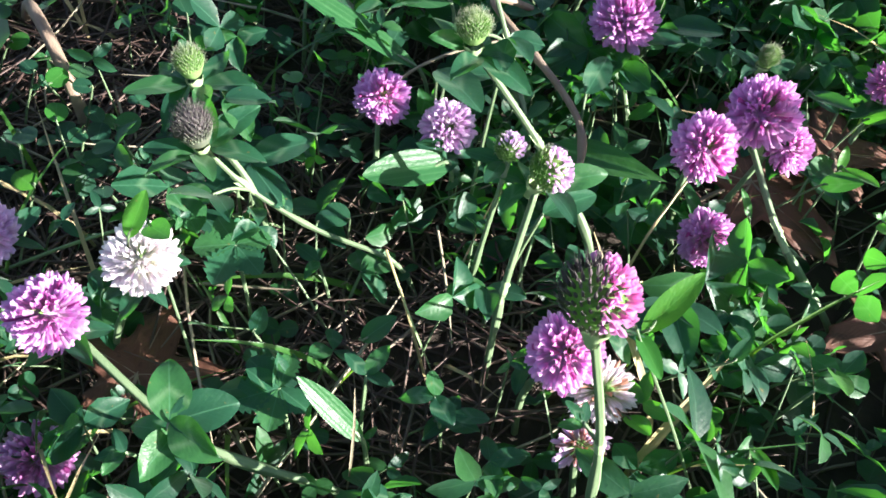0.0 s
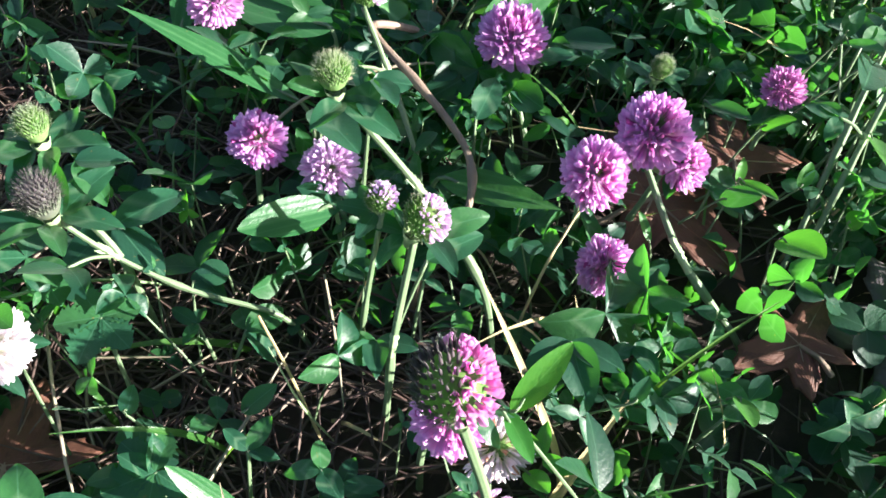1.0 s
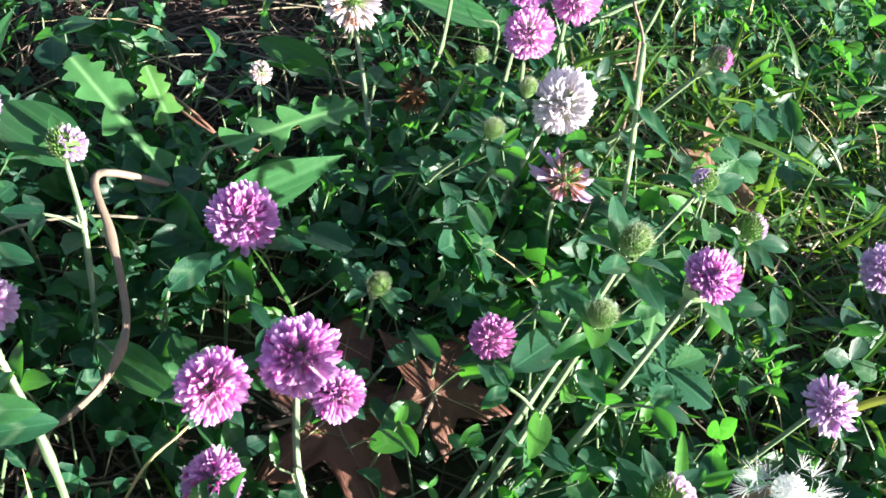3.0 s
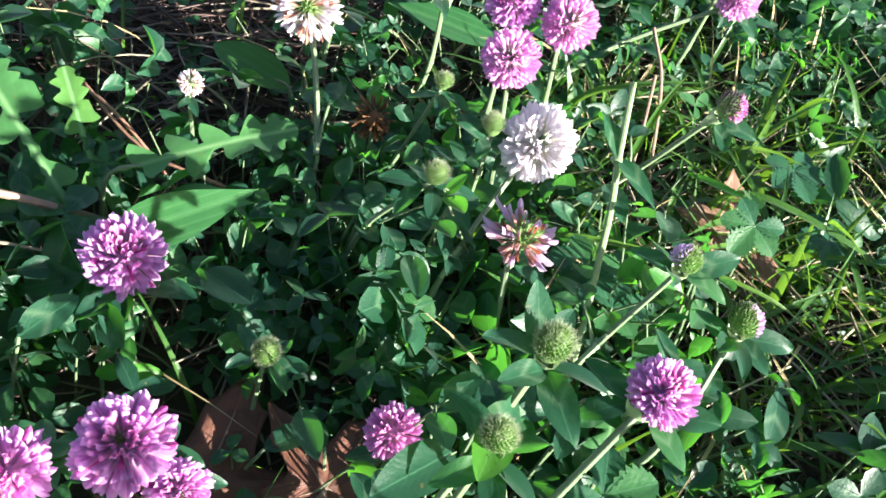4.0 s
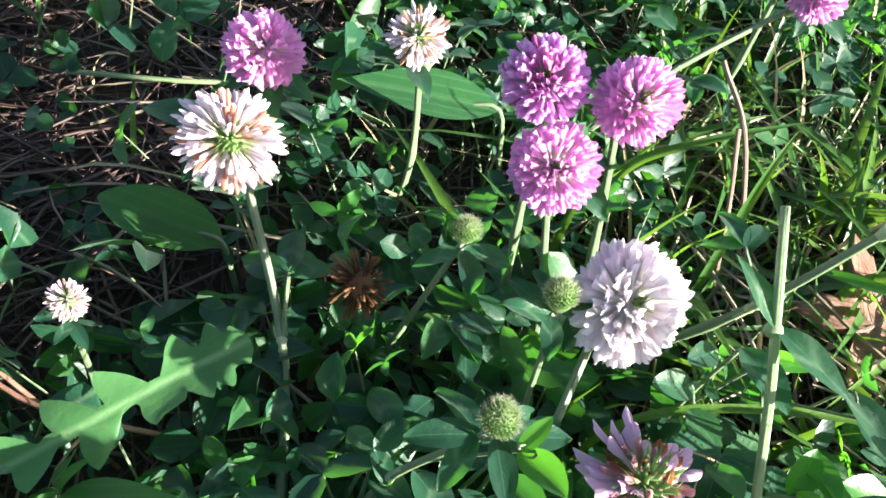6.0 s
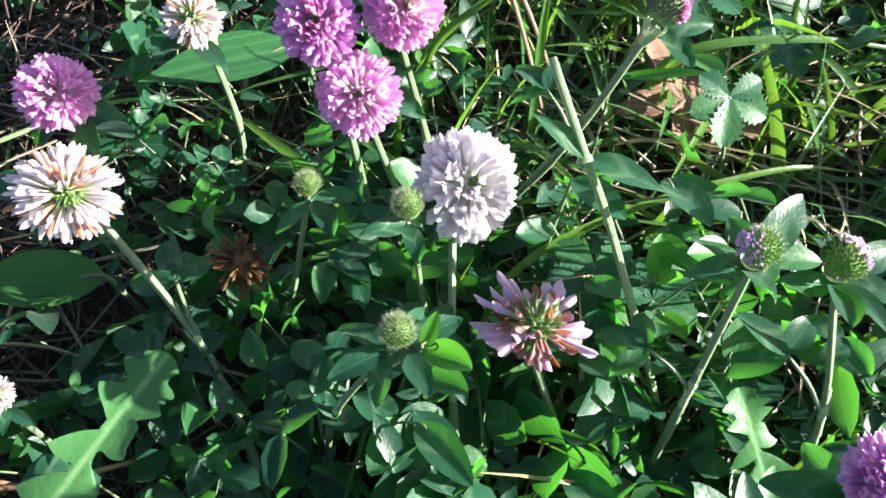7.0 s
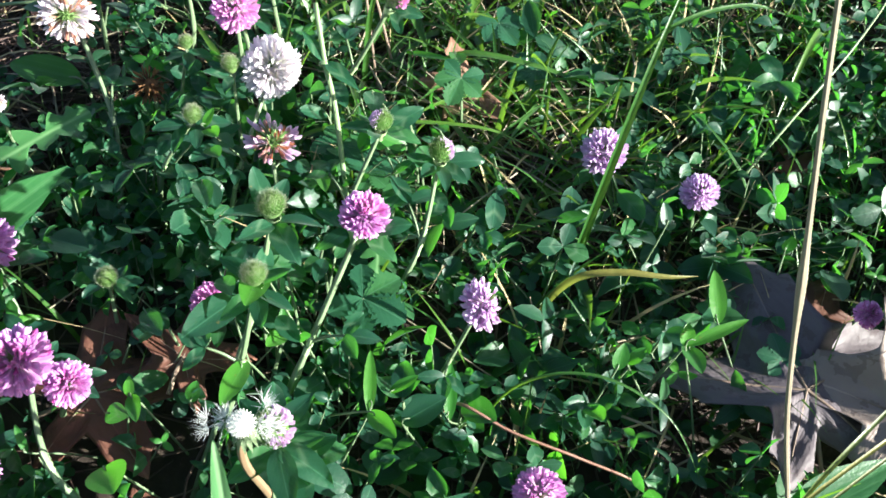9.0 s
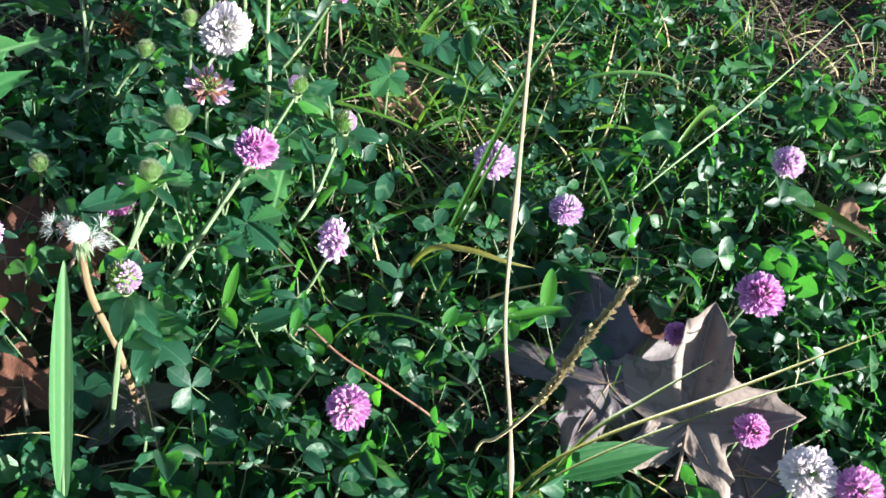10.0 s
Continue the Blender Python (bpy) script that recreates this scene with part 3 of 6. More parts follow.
# ---- clover plants ----
def petal(geo, m, length, w, rise, arch, r):
    """A slender petal, folded along its middle, that swells before a rounded, slightly ragged tip."""
    rows, uvs = [], []
    for t, a in ((0.0, 0.34), (0.40, 0.48), (0.64, 0.84), (0.82, 1.0), (0.94, 0.86), (1.0, 0.50)):
        p, q = [], []
        for k in (-1.0, -0.5, 0.0, 0.5, 1.0):
            y = t + (r.gauss(0.0, 0.012) if t > 0.9 else 0.0) - (0.05 * k * k if t > 0.9 else 0.0)
            p.append(m @ Vector((k * a * w / 2, y * length, rise * length * t * t - arch * (k * k * 0.5 + abs(k) * 0.5) * a * w / 2)))
            q.append((k / 2 + 0.5, min(1.0, t)))
        rows.append(p)
        uvs.append(q)
    geo.grid(rows, uvs)


def keel(geo, m, length, w, rise):
    """The closed lower petals of a floret: a short boat under the folded upper one."""
    rows, uvs = [], []
    for t, a in ((0.0, 0.4), (0.5, 0.6), (0.85, 0.8), (1.0, 0.2)):
        rows.append([m @ Vector((x * a * w / 2, t * length, rise * length * t * t - z * a * w)) for x, z in ((-0.7, 0.25), (0.0, 0.75), (0.7, 0.25))])
        uvs.append([(k, min(1.0, 0.75 * t)) for k in (0.2, 0.5, 0.8)])
    geo.grid(rows, uvs)


def floret(geo, m, length, w, r, bend=0.0):
    """One pea-like floret: a folded upper petal over its closed lower ones."""
    lift = bend + r.uniform(-0.05, 0.12)
    petal(geo, m, length, w, lift, r.uniform(0.7, 1.3), r)
    keel(geo, m, length * r.uniform(0.76, 0.9), w * 0.85, lift)


def bract(geo, m, length, w, low=0.0, high=1.0):
    """A narrow pointed calyx tube."""
    prof = ((0.0, 0.5), (0.35, 0.62), (0.7, 0.5), (1.0, 0.1))
    geo.grid([[m @ Vector((math.cos(k * 1.5708) * a * w / 2, t * length, math.sin(k * 1.5708) * a * w / 2)) for k in range(4)] for t, a in prof],
             [[(k / 4, low + (high - low) * t) for k in range(4)] for t, a in prof], True)


def ball(geo, m, rx, rz, n=9, k=6):
    rows, uvs = [], []
    for i in range(k + 1):
        b = math.pi * i / k
        rows.append([m @ Vector((math.sin(b) * math.cos(a) * rx, math.sin(b) * math.sin(a) * rx, -math.cos(b) * rz)) for a in (6.2832 * j / n for j in range(n))])
        uvs.append([(j / n, i / k) for j in range(n)])
    geo.grid(rows, uvs, True)


def fib_dirs(n, reach):
    """Directions spread evenly from the pole down to the angle reach."""
    lo = math.cos(radians(reach))
    for i in range(n):
        c = 1 - (1 - lo) * (i + 0.5) / n
        a = i * 2.39996
        s = math.sqrt(max(0.0, 1 - c * c))
        yield Vector((s * math.cos(a), s * math.sin(a), c)), c


def flower_head(parent, at, axis, size, kind, seed=0, side=None):
    """A clover head of many florets round a short core, at its centre point."""
    r = random.Random(seed)
    m = basis(at, axis, (0.3, 0.2, 1)) @ Matrix.Rotation(-math.pi / 2, 4, "X")     # local z along the axis
    rad = size / 2
    core, geo, green_geo, spent_geo, young_geo, hair_geo = Geo(), Geo(), Geo(), Geo(), Geo(), Geo()
    # florets, nearest and farthest lean from the axis, petal colour
    count, first, reach, mat = {
        "pink": (250, 9, 128, M_PINK), "lilac": (240, 9, 128, M_LILAC), "rose": (250, 14, 130, M_ROSE), "white": (290, 12, 138, M_WHITE),
        "faded": (280, 18, 138, M_FADED), "deep": (150, 8, 118, M_DEEP), "half": (150, 10, 112, M_LILAC), "half_deep": (150, 10, 112, M_DEEP),
        "bud": (0, 10, 100, M_CALYX), "dark": (0, 10, 100, M_DARKBUD), "brown": (120, 10, 140, M_BROWN), "tuft": (135, 46, 124, M_TUFT),
    }[kind]
    closed = kind in ("bud", "dark")
    opening = kind in ("half", "half_deep")
    if kind == "tuft":
        m = m @ Matrix.Diagonal((1.22, 0.95, 0.84, 1.0))
    else:
        m = m @ Matrix.Diagonal((r.uniform(0.94, 1.06), r.uniform(0.94, 1.06), r.uniform(0.84, 1.04), 1.0))
    ball(core, m @ Matrix.Translation((0, 0, -0.08 * rad)), (0.56 if closed else 0.60 if opening else 0.42) * rad * (0.5 if kind == "tuft" else 1.0), (0.78 if closed else 0.66 if opening else 0.42) * rad * (0.5 if kind == "tuft" else 1.0), 12, 8)
    toward = (m.to_3x3().inverted() @ Vector(side)).normalized() if side else None
    top = math.cos(radians(first))
    bare = 0.10 if size > 0.0155 else 0.42        # how far the florets have opened round a half-open bud
    for d, c in fib_dirs(count, reach):
        if c > top:
            continue
        rough = {"faded": 0.16, "tuft": 0.26, "brown": 0.5}.get(kind, 0.09)
        d = (d + Vector((r.gauss(0, rough), r.gauss(0, rough), r.gauss(0, rough)))).normalized()
        if kind == "tuft" and noise.noise(d * 2.6 + Vector((seed % 17, 3, 5))) < 0.04:
            continue
        if toward is not None and d.dot(toward) < bare + r.gauss(0, 0.12):
            continue
        lift = {"faded": -0.06, "brown": -0.2, "tuft": -0.05}.get(kind, 0.10)
        out = Vector((d.x + r.gauss(0, 0.07), d.y + r.gauss(0, 0.07), d.z + lift + r.gauss(0, 0.07))).normalized()
        base = 0.46 if opening else (0.26 if kind != "tuft" else 0.22)
        young = max(0.0, c - 0.70) * 1.0 if kind not in ("faded", "tuft", "brown") else 0.0
        ln = rad * ((0.42 if opening else 0.73) - 0.30 * young) * r.uniform(0.91, 1.06) * {"tuft": r.uniform(0.6, 1.15), "brown": r.uniform(0.45, 1.05), "faded": r.uniform(0.66, 1.08)}.get(kind, 1.0)
        ln *= 1.0 + 0.17 * noise.noise(d * 1.9 + Vector((seed % 23, seed % 11, 1)))
        f = basis(d * (base * rad), out, Vector((0, 0, 1)) if abs(d.z) < 0.95 else Vector((1, 0, 0)))
        f = f @ Matrix.Rotation(r.gauss(0, 0.35), 4, "Y")
        w = rad * r.uniform(0.145, 0.20) * (1 - 0.4 * young) * {"faded": 0.66, "brown": 0.6, "tuft": 1.05, "white": 0.92}.get(kind, 1.0)
        floret(young_geo if kind in ("pink", "deep") and c > 0.80 + r.gauss(0, 0.05) else geo, m @ f, ln, w, r, {"faded": -0.10, "brown": -0.3}.get(kind, 0.02))
    if kind == "tuft":
        # the spent florets hang brown between and under the fresh ones
        for d, c in fib_dirs(150, 134):
            if r.random() < 0.50:
                continue
            out = Vector((d.x, d.y, d.z - 0.10)) + Vector([r.gauss(0, 0.35) for _ in range(3)])
            f = basis(d * (0.24 * rad), out.normalized(), Vector((0, 0, 1)))
            floret(spent_geo, m @ f, rad * r.uniform(0.26, 0.56), rad * r.uniform(0.09, 0.15), r, r.uniform(-0.4, 0.4))
    # calyx tubes with fine teeth: all over a closed bud, round the crown of an open head
    if closed or opening:
        spots = fib_dirs(190 if closed else 170, 122)
    elif kind == "tuft":
        spots = fib_dirs(24, 62)
    elif kind in ("pink", "rose", "lilac", "white", "faded"):
        spots = fib_dirs(9 if kind != "faded" else 16, first + 4)
    else:
        spots = ()
    for d, c in spots:
        if toward is not None and d.dot(toward) > bare + 0.1:
            continue
        if closed or opening:
            wide_at = 0.52 if closed else 0.64
            at = Vector((d.x * wide_at, d.y * wide_at, d.z * (wide_at + 0.10) - 0.12)) * rad
            out = Vector((d.x * 0.55, d.y * 0.55, max(0.25, d.z) + 0.75)).normalized()
            long_, wide, hairs = rad * 0.30 * r.uniform(0.6, 1.15), rad * 0.13, 6 if closed else 4
        else:
            at, out = d * (0.28 * rad), (d + Vector((0, 0, 0.5))).normalized()
            long_, wide, hairs = rad * (0.34 if kind == "tuft" else 0.30) * r.uniform(0.7, 1.2), rad * 0.12, 2
        f = m @ basis(at, out, (d.x + 0.01, d.y, 1))
        tone = min(0.9, max(0.0, 0.22 + 0.55 * (c + 0.2))) if closed or opening else 0.1
        bract(green_geo, f, long_, wide, tone, min(1.0, tone + 0.25))
        for _ in range(hairs):
            q = (out + d * (0.35 if closed or opening else 0.0) + Vector((r.gauss(0, 0.35), r.gauss(0, 0.35), r.gauss(0, 0.25)))).normalized()
            fine = closed or opening
            leaf(hair_geo if fine else green_geo, basis(m @ (at + out * long_ * 0.55), m.to_3x3() @ q, m.to_3x3() @ d), rad * (r.uniform(0.20, 0.42) if closed else r.uniform(0.14, 0.28) if fine else r.uniform(0.2, 0.38)), rad * (0.013 if fine else 0.018), "lance", 0, 0, 2, 1)
    part("core", core, {"brown": M_BROWN, "dark": M_DARKBUD, "pink": M_PINK, "lilac": M_LILAC, "rose": M_ROSE, "white": M_WHITE, "deep": M_DEEP}.get(kind, M_CALYX), parent)
    if geo.v:
        part("bloom", geo, mat, parent)
    if young_geo.v:
        part("young_bloom", young_geo, M_DEEP, parent, "unopened darker florets at the crown")
    if hair_geo.v:
        part("hairs", hair_geo, M_HAIR if kind not in ("dark", "half_deep") else M_DARKBUD, parent, "fine pale hairs on the calyx teeth")
    if spent_geo.v:
        part("withered_bloom", spent_geo, M_SPENT, parent, "withered rust-brown florets")
    if green_geo.v:
        part("calyx", green_geo, M_DARKBUD if kind in ("dark", "half_deep") else M_CALYX, parent, "hairy calyx teeth")


def leaf_of_three(parent, at, az, rise, size, width=0.55, mat=None, stalk_from=None, spread=62, seed=0):
    """A clover leaf: three leaflets as parts, on a short stalk where one is given."""
    r = random.Random(seed)
    hub = part("leaf_stalk", stalk_geo(stalk_from if stalk_from else tuple(Vector(at) - heading(az, rise) * size * 0.12), at), M_STEM, parent)
    for k in (-1, 0, 1):
        geo = Geo()
        d = heading(az + k * spread + r.gauss(0, 8), rise + r.gauss(0, 9) - 6 * abs(k))
        n = Vector((r.gauss(0.1, 0.25), r.gauss(-0.1, 0.25), 1))
        ln = size * (1.0 if k == 0 else 0.9) * r.uniform(0.92, 1.08)
        leaf(geo, basis(at, d, n), ln, ln * width, "oval", r.uniform(0.1, 0.5), r.uniform(0.05, 0.4), 10, 2, wave=r.uniform(0.0, 0.06), curl=r.gauss(0, 0.15))
        part("leaflet", geo, mat or M_CLOVER, hub)


def stipule(parent, neck, ax, size, thick, r):
    """The pale papery cup that holds the leaves under a head, with a few pointed ends."""
    m = basis(neck, ax, (0.3, 0.2, 1)) @ Matrix.Rotation(-math.pi / 2, 4, "X")
    rows, uvs = [], []
    for along, wide, ragged in ((-0.62, 0.0, 0.0), (-0.40, 0.055, 0.0), (-0.18, 0.13, 0.0), (-0.02, 0.20, 0.0), (0.05, 0.23, 0.10)):
        p = []
        for k in range(15):
            a = 6.2832 * k / 15
            w = thick * 1.12 + wide * size * (1 + 0.25 * math.sin(2 * a + 1))
            p.append(m @ Vector((math.cos(a) * w, math.sin(a) * w, (along + ragged * (0.5 + 0.5 * math.cos(5 * a)) * r.uniform(0.5, 1.2)) * size)))
        rows.append(p)
        uvs.append([(k / 15, along + 0.62) for k in range(15)])
    geo = Geo()
    geo.grid(rows, uvs, True)
    part("stipule", geo, M_STIPULE, parent, "pale papery sheath under the head")


def stem_node(parent, at, along, thick, size, r, seed):
    """A joint of the stem: a pale swollen sheath round it and one leaf of three that grows out of it."""
    d = Vector(along).normalized()
    geo = Geo()
    tube(geo, (at - d * 0.006, at - d * 0.002, at + d * 0.003, at + d * 0.008), thick * 1.1, thick * 0.9, 8, 4, ((0.45, thick * 0.8), (0.6, thick * 0.7)))
    sheath = part("node", geo, M_STIPULE, parent, "pale swollen joint with a papery sheath")
    for k in (-1, 1):
        geo = Geo()
        side = d.cross(Vector((0, 0, 1)))
        leaf(geo, basis(at, d + side * (0.35 * k), (0.1, -0.3, 1)), 0.0065, 0.0020, "lance", 0.5, 0.05, 6, 1)
        part("bract", geo, M_STIPULE, sheath)
    if r.random() < 0.5:
        return
    a = r.uniform(0, 360)
    leaf_of_three(parent, tuple(at + heading(a, 35) * size * 0.9), a, r.uniform(0, 25), size * 0.75, 0.5, None, tuple(at), seed=seed + 31)


def stalk_geo(a, b, r=0.0006):
    geo = Geo()
    a, b = Vector(a), Vector(b)
    tube(geo, (a, (a + b) / 2 + Vector((0, 0, 0.1 * (b - a).length)), b), r * 1.2, r, 5, 4)
    return geo


HEADS = {
    "pink": "purple-pink red clover flower in full bloom on a hairy green stem",
    "lilac": "pale lilac red clover flower on a hairy green stem",
    "rose": "bright pink red clover flower on a green stem",
    "white": "large whitish clover flower with a lilac tinge",
    "faded": "fading pale clover flower with browned florets",
    "deep": "small deep magenta clover flower among the leaves",
    "half": "clover flower opening pink on one side of its green bud",
    "half_deep": "clover bud with magenta florets opening on one side",
    "bud": "green hairy closed clover bud with leaves beneath it",
    "dark": "dark shaded hairy clover bud with leaves beneath it",
    "brown": "withered brown clover head low among leaves",
    "tuft": "half-spent clover flower with sparse pink and brown florets",
}


def clover_plant(x, y, z, size, kind, stem=(), axis=(0, -0.3, 1), side=None, leaves=2, leaf_size=0.017, seed=None, thick=0.0011, az=None):
    """A flowering clover: stem, head and the leaves close under it. stem: its points from the soil up to below the head."""
    seed = seed if seed is not None else int(abs(x * 7919 + y * 104729 + z * 1299709) * 1000) % 99991
    r = random.Random(seed)
    top = Vector((x, y, z))
    ax = Vector(axis).normalized()
    neck = top - ax * size * 0.42
    pts = [Vector(p) for p in stem]
    if not pts:
        off = Vector((r.gauss(-0.004, 0.008), r.gauss(-0.012, 0.008), 0))
        pts = [Vector((neck.x + off.x, neck.y + off.y, SOIL - 0.004))]
        if neck.z > 0.03:
            pts.append(neck * 0.45 + pts[0] * 0.55 + Vector((r.gauss(0, 0.003), r.gauss(0, 0.003), 0)))
    else:
        low = pts[0]
        if low.z > SOIL:
            pts = [Vector((low.x + (low.x - pts[1].x if len(pts) > 1 else 0) * 0.4, low.y + (low.y - pts[1].y if len(pts) > 1 else -0.01) * 0.4, SOIL - 0.004))] + pts
    thing = tagged(new("clover_plant"), HEADS[kind], "clover", "flowering clover plants")
    thing.location = pts[0]
    bpy.context.view_layer.update()
    root = thing.matrix_world.inverted()
    made = Geo()
    tube(made, pts + [neck], thick * 1.15, thick, 8, 7, ((0.55, thick * 0.6),) if len(pts) > 1 else ())
    part("stem", made, M_STEM, thing)
    if len(stem) > 1:
        stem_node(thing, pts[-1], neck - pts[-2], thick, leaf_size, r, seed)
    flower_head(thing, top, ax, size, kind, seed, side)
    if leaves and size > 0.0125 and kind not in ("tuft", "brown"):
        stipule(thing, neck, ax, size * (0.65 if kind in ("bud", "dark", "half", "half_deep") else 0.8), thick, r)
    first = az if az is not None else r.uniform(0, 360)
    for k in range(leaves):
        a = first + k * 360 / max(leaves, 1) + r.gauss(0, 18)
        at = neck - ax * size * 0.10 + heading(a, 0) * size * 0.16
        leaf_of_three(thing, tuple(at), a, r.uniform(0, 30), leaf_size * r.uniform(0.78, 1.05), 0.44, None, tuple(neck - ax * size * 0.2), seed=seed + k)
    for o in thing.children_recursive:
        if o.parent == thing:
            o.matrix_parent_inverse = root
    return thing


# the first plants the camera passes
clover_plant(-0.004, 0.231, 0.035, 0.021, "pink", axis=(0.15, -0.5, 0.8), leaves=1)
clover_plant(0.020, 0.221, 0.031, 0.022, "lilac", axis=(0.2, -0.6, 0.7), leaves=1)
clover_plant(0.034, 0.170, 0.075, 0.012, "half", axis=(-0.1, 0.0, 1), side=(0.4, 0, 0.8), leaves=1, leaf_size=0.012, thick=0.0008)
clover_plant(0.046, 0.165, 0.072, 0.017, "half", axis=(0.35, -0.1, 1), side=(1, -0.3, 0.4), stem=((0.036, 0.142, 0.0), (0.038, 0.152, 0.03)), leaves=2, leaf_size=0.018, az=10)
clover_plant(0.091, 0.279, 0.040, 0.028, "pink", axis=(0.0, -0.15, 1), stem=((0.100, 0.262, 0.0),), leaves=2, leaf_size=0.022, az=250)
clover_plant(0.104, 0.197, 0.053, 0.024, "pink", axis=(0.0, -0.6, 0.8), leaves=2, az=240)
clover_plant(0.127, 0.213, 0.055, 0.028, "pink", axis=(0.05, -0.25, 1), stem=((0.161, 0.165, 0.0), (0.138, 0.183, 0.025)), leaves=1, thick=0.0012, az=20)
clover_plant(0.142, 0.212, 0.040, 0.019, "pink", axis=(0.35, -0.5, 0.6), leaves=1, az=-20)
clover_plant(0.110, 0.180, 0.026, 0.021, "pink", axis=(0.0, -0.7, 0.6), leaves=1, az=100)
clover_plant(0.192, 0.250, 0.040, 0.018, "deep", axis=(-0.2, -0.2, 1), leaves=1, az=280)
clover_plant(0.0425, 0.0945, 0.112, 0.0215, "half_deep", axis=(-0.15, 0.05, 1), side=(1, -0.1, 0.15), stem=((0.062, 0.083, 0.0), (0.057, 0.090, 0.05)), leaves=1, leaf_size=0.009, az=20, thick=0.0012)
clover_plant(0.050, 0.116, 0.053, 0.023, "pink", axis=(-0.1, -0.4, 0.8), leaves=0)
clover_plant(0.064, 0.115, 0.034, 0.021, "faded", axis=(0.1, -0.4, 0.8), leaves=0)
clover_plant(0.058, 0.100, 0.028, 0.017, "tuft", axis=(0.0, -0.7, 0.5), leaves=0)
clover_plant(0.034, 0.263, 0.073, 0.016, "half", axis=(0.15, 0.05, 1), side=(1, 0.1, 0.3), stem=((0.052, 0.232, 0.02), (0.042, 0.252, 0.045)), leaves=0, thick=0.0009)
clover_plant(-0.065, 0.208, 0.066, 0.015, "bud", axis=(-0.2, 0.25, 1), stem=((-0.045, 0.186, 0.03), (-0.060, 0.197, 0.048)), leaves=2, leaf_size=0.020, az=0)
clover_plant(-0.060, 0.184, 0.062, 0.018, "dark", axis=(-0.15, 0.1, 1), stem=((0.003, 0.176, 0.008), (-0.024, 0.178, 0.022), (-0.045, 0.182, 0.036)), leaves=2, leaf_size=0.020, az=230, thick=0.0008)
clover_plant(0.022, 0.199, 0.094, 0.015, "bud", axis=(-0.1, 0.2, 1), stem=((0.074, 0.160, -0.006), (0.0665, 0.1685, 0.033), (0.047, 0.185, 0.060)), leaves=2, leaf_size=0.018, az=-50)
clover_plant(-0.071, 0.147, 0.044, 0.023, "white", axis=(0.2, -0.3, 1), leaves=2, leaf_size=0.015, az=80)
clover_plant(-0.094, 0.129, 0.040, 0.024, "pink", axis=(0.0, -0.35, 1), stem=((-0.013, 0.096, 0.0), (-0.052, 0.103, 0.016)), leaves=1, az=-60, thick=0.0013)
clover_plant(-0.096, 0.098, 0.012, 0.022, "pink", axis=(0.1, -0.5, 1), leaves=1, az=0)
clover_plant(-0.125, 0.162, 0.032, 0.022, "lilac", leaves=1)
clover_plant(-0.022, 0.300, 0.041, 0.023, "rose", axis=(0.1, -0.4, 1), leaves=1)

# the pale and bright heads in the middle
clover_plant(0.209, 0.370, 0.064, 0.031, "white", axis=(0.15, -0.45, 0.8), stem=((0.186, 0.311, -0.004), (0.192, 0.334, 0.024)), leaves=1, az=200, leaf_size=0.018)
clover_plant(0.213, 0.328, 0.056, 0.030, "tuft", axis=(0.10, 0.12, 1), leaves=1, az=60)
clover_plant(0.189, 0.404, 0.072, 0.024, "rose", axis=(-0.05, -0.65, 0.75), leaves=1, az=0)
clover_plant(0.206, 0.414, 0.089, 0.024, "rose", axis=(0.15, -0.6, 0.75), leaves=0)
clover_plant(0.183, 0.417, 0.089, 0.023, "pink", axis=(-0.2, -0.5, 0.8), leaves=0)
clover_plant(0.106, 0.442, 0.064, 0.025, "rose", axis=(0.0, -0.6, 0.75), leaves=1, az=-40, leaf_size=0.02)
clover_plant(0.106, 0.402, 0.066, 0.029, "faded", axis=(0.15, -0.85, 0.5), stem=((0.132, 0.310, -0.006), (0.133, 0.326, 0.008), (0.126, 0.368, 0.026)), leaves=1, az=180, leaf_size=0.022, thick=0.0012)
clover_plant(0.149, 0.462, 0.062, 0.021, "faded", axis=(-0.2, -0.3, 1), leaves=1)
clover_plant(0.076, 0.360, 0.046, 0.011, "faded", axis=(0.1, 0.2, 1), leaves=2, leaf_size=0.008, thick=0.0008)
clover_plant(0.178, 0.331, 0.070, 0.0125, "bud", axis=(0.25, 0.1, 1), stem=((0.152, 0.330, 0.004), (0.158, 0.332, 0.032)), leaves=2, leaf_size=0.019, az=-10, thick=0.0009)
clover_plant(0.168, 0.380, 0.070, 0.010, "bud", axis=(0.1, 0.1, 1), leaves=1, leaf_size=0.014, thick=0.0008)
clover_plant(0.191, 0.365, 0.070, 0.012, "bud", axis=(-0.1, 0.1, 1), leaves=2, leaf_size=0.014, thick=0.0008)
clover_plant(0.269, 0.385, 0.096, 0.015, "half_deep", axis=(0.45, 0.1, 0.8), side=(1, -0.2, 0.1), stem=((0.228, 0.392, 0.01), (0.248, 0.386, 0.05)), leaves=1, az=-30, leaf_size=0.018)
clover_plant(0.144, 0.383, 0.038, 0.021, "brown", axis=(0, -0.2, 1), leaves=0)
clover_plant(0.282, 0.510, 0.072, 0.022, "rose", axis=(0.1, -0.5, 0.8), stem=((0.205, 0.478, 0.005), (0.237, 0.496, 0.036)), leaves=1, az=-60)
clover_plant(0.276, 0.522, 0.082, 0.022, "rose", axis=(0.0, -0.4, 0.8), leaves=0)
clover_plant(0.263, 0.319, 0.081, 0.013, "half", axis=(0.05, 0.15, 1), side=(-0.7, 0.2, 0.3), stem=((0.238, 0.296, 0.005), (0.248, 0.305, 0.04)), leaves=2, leaf_size=0.019, az=200, thick=0.0010)
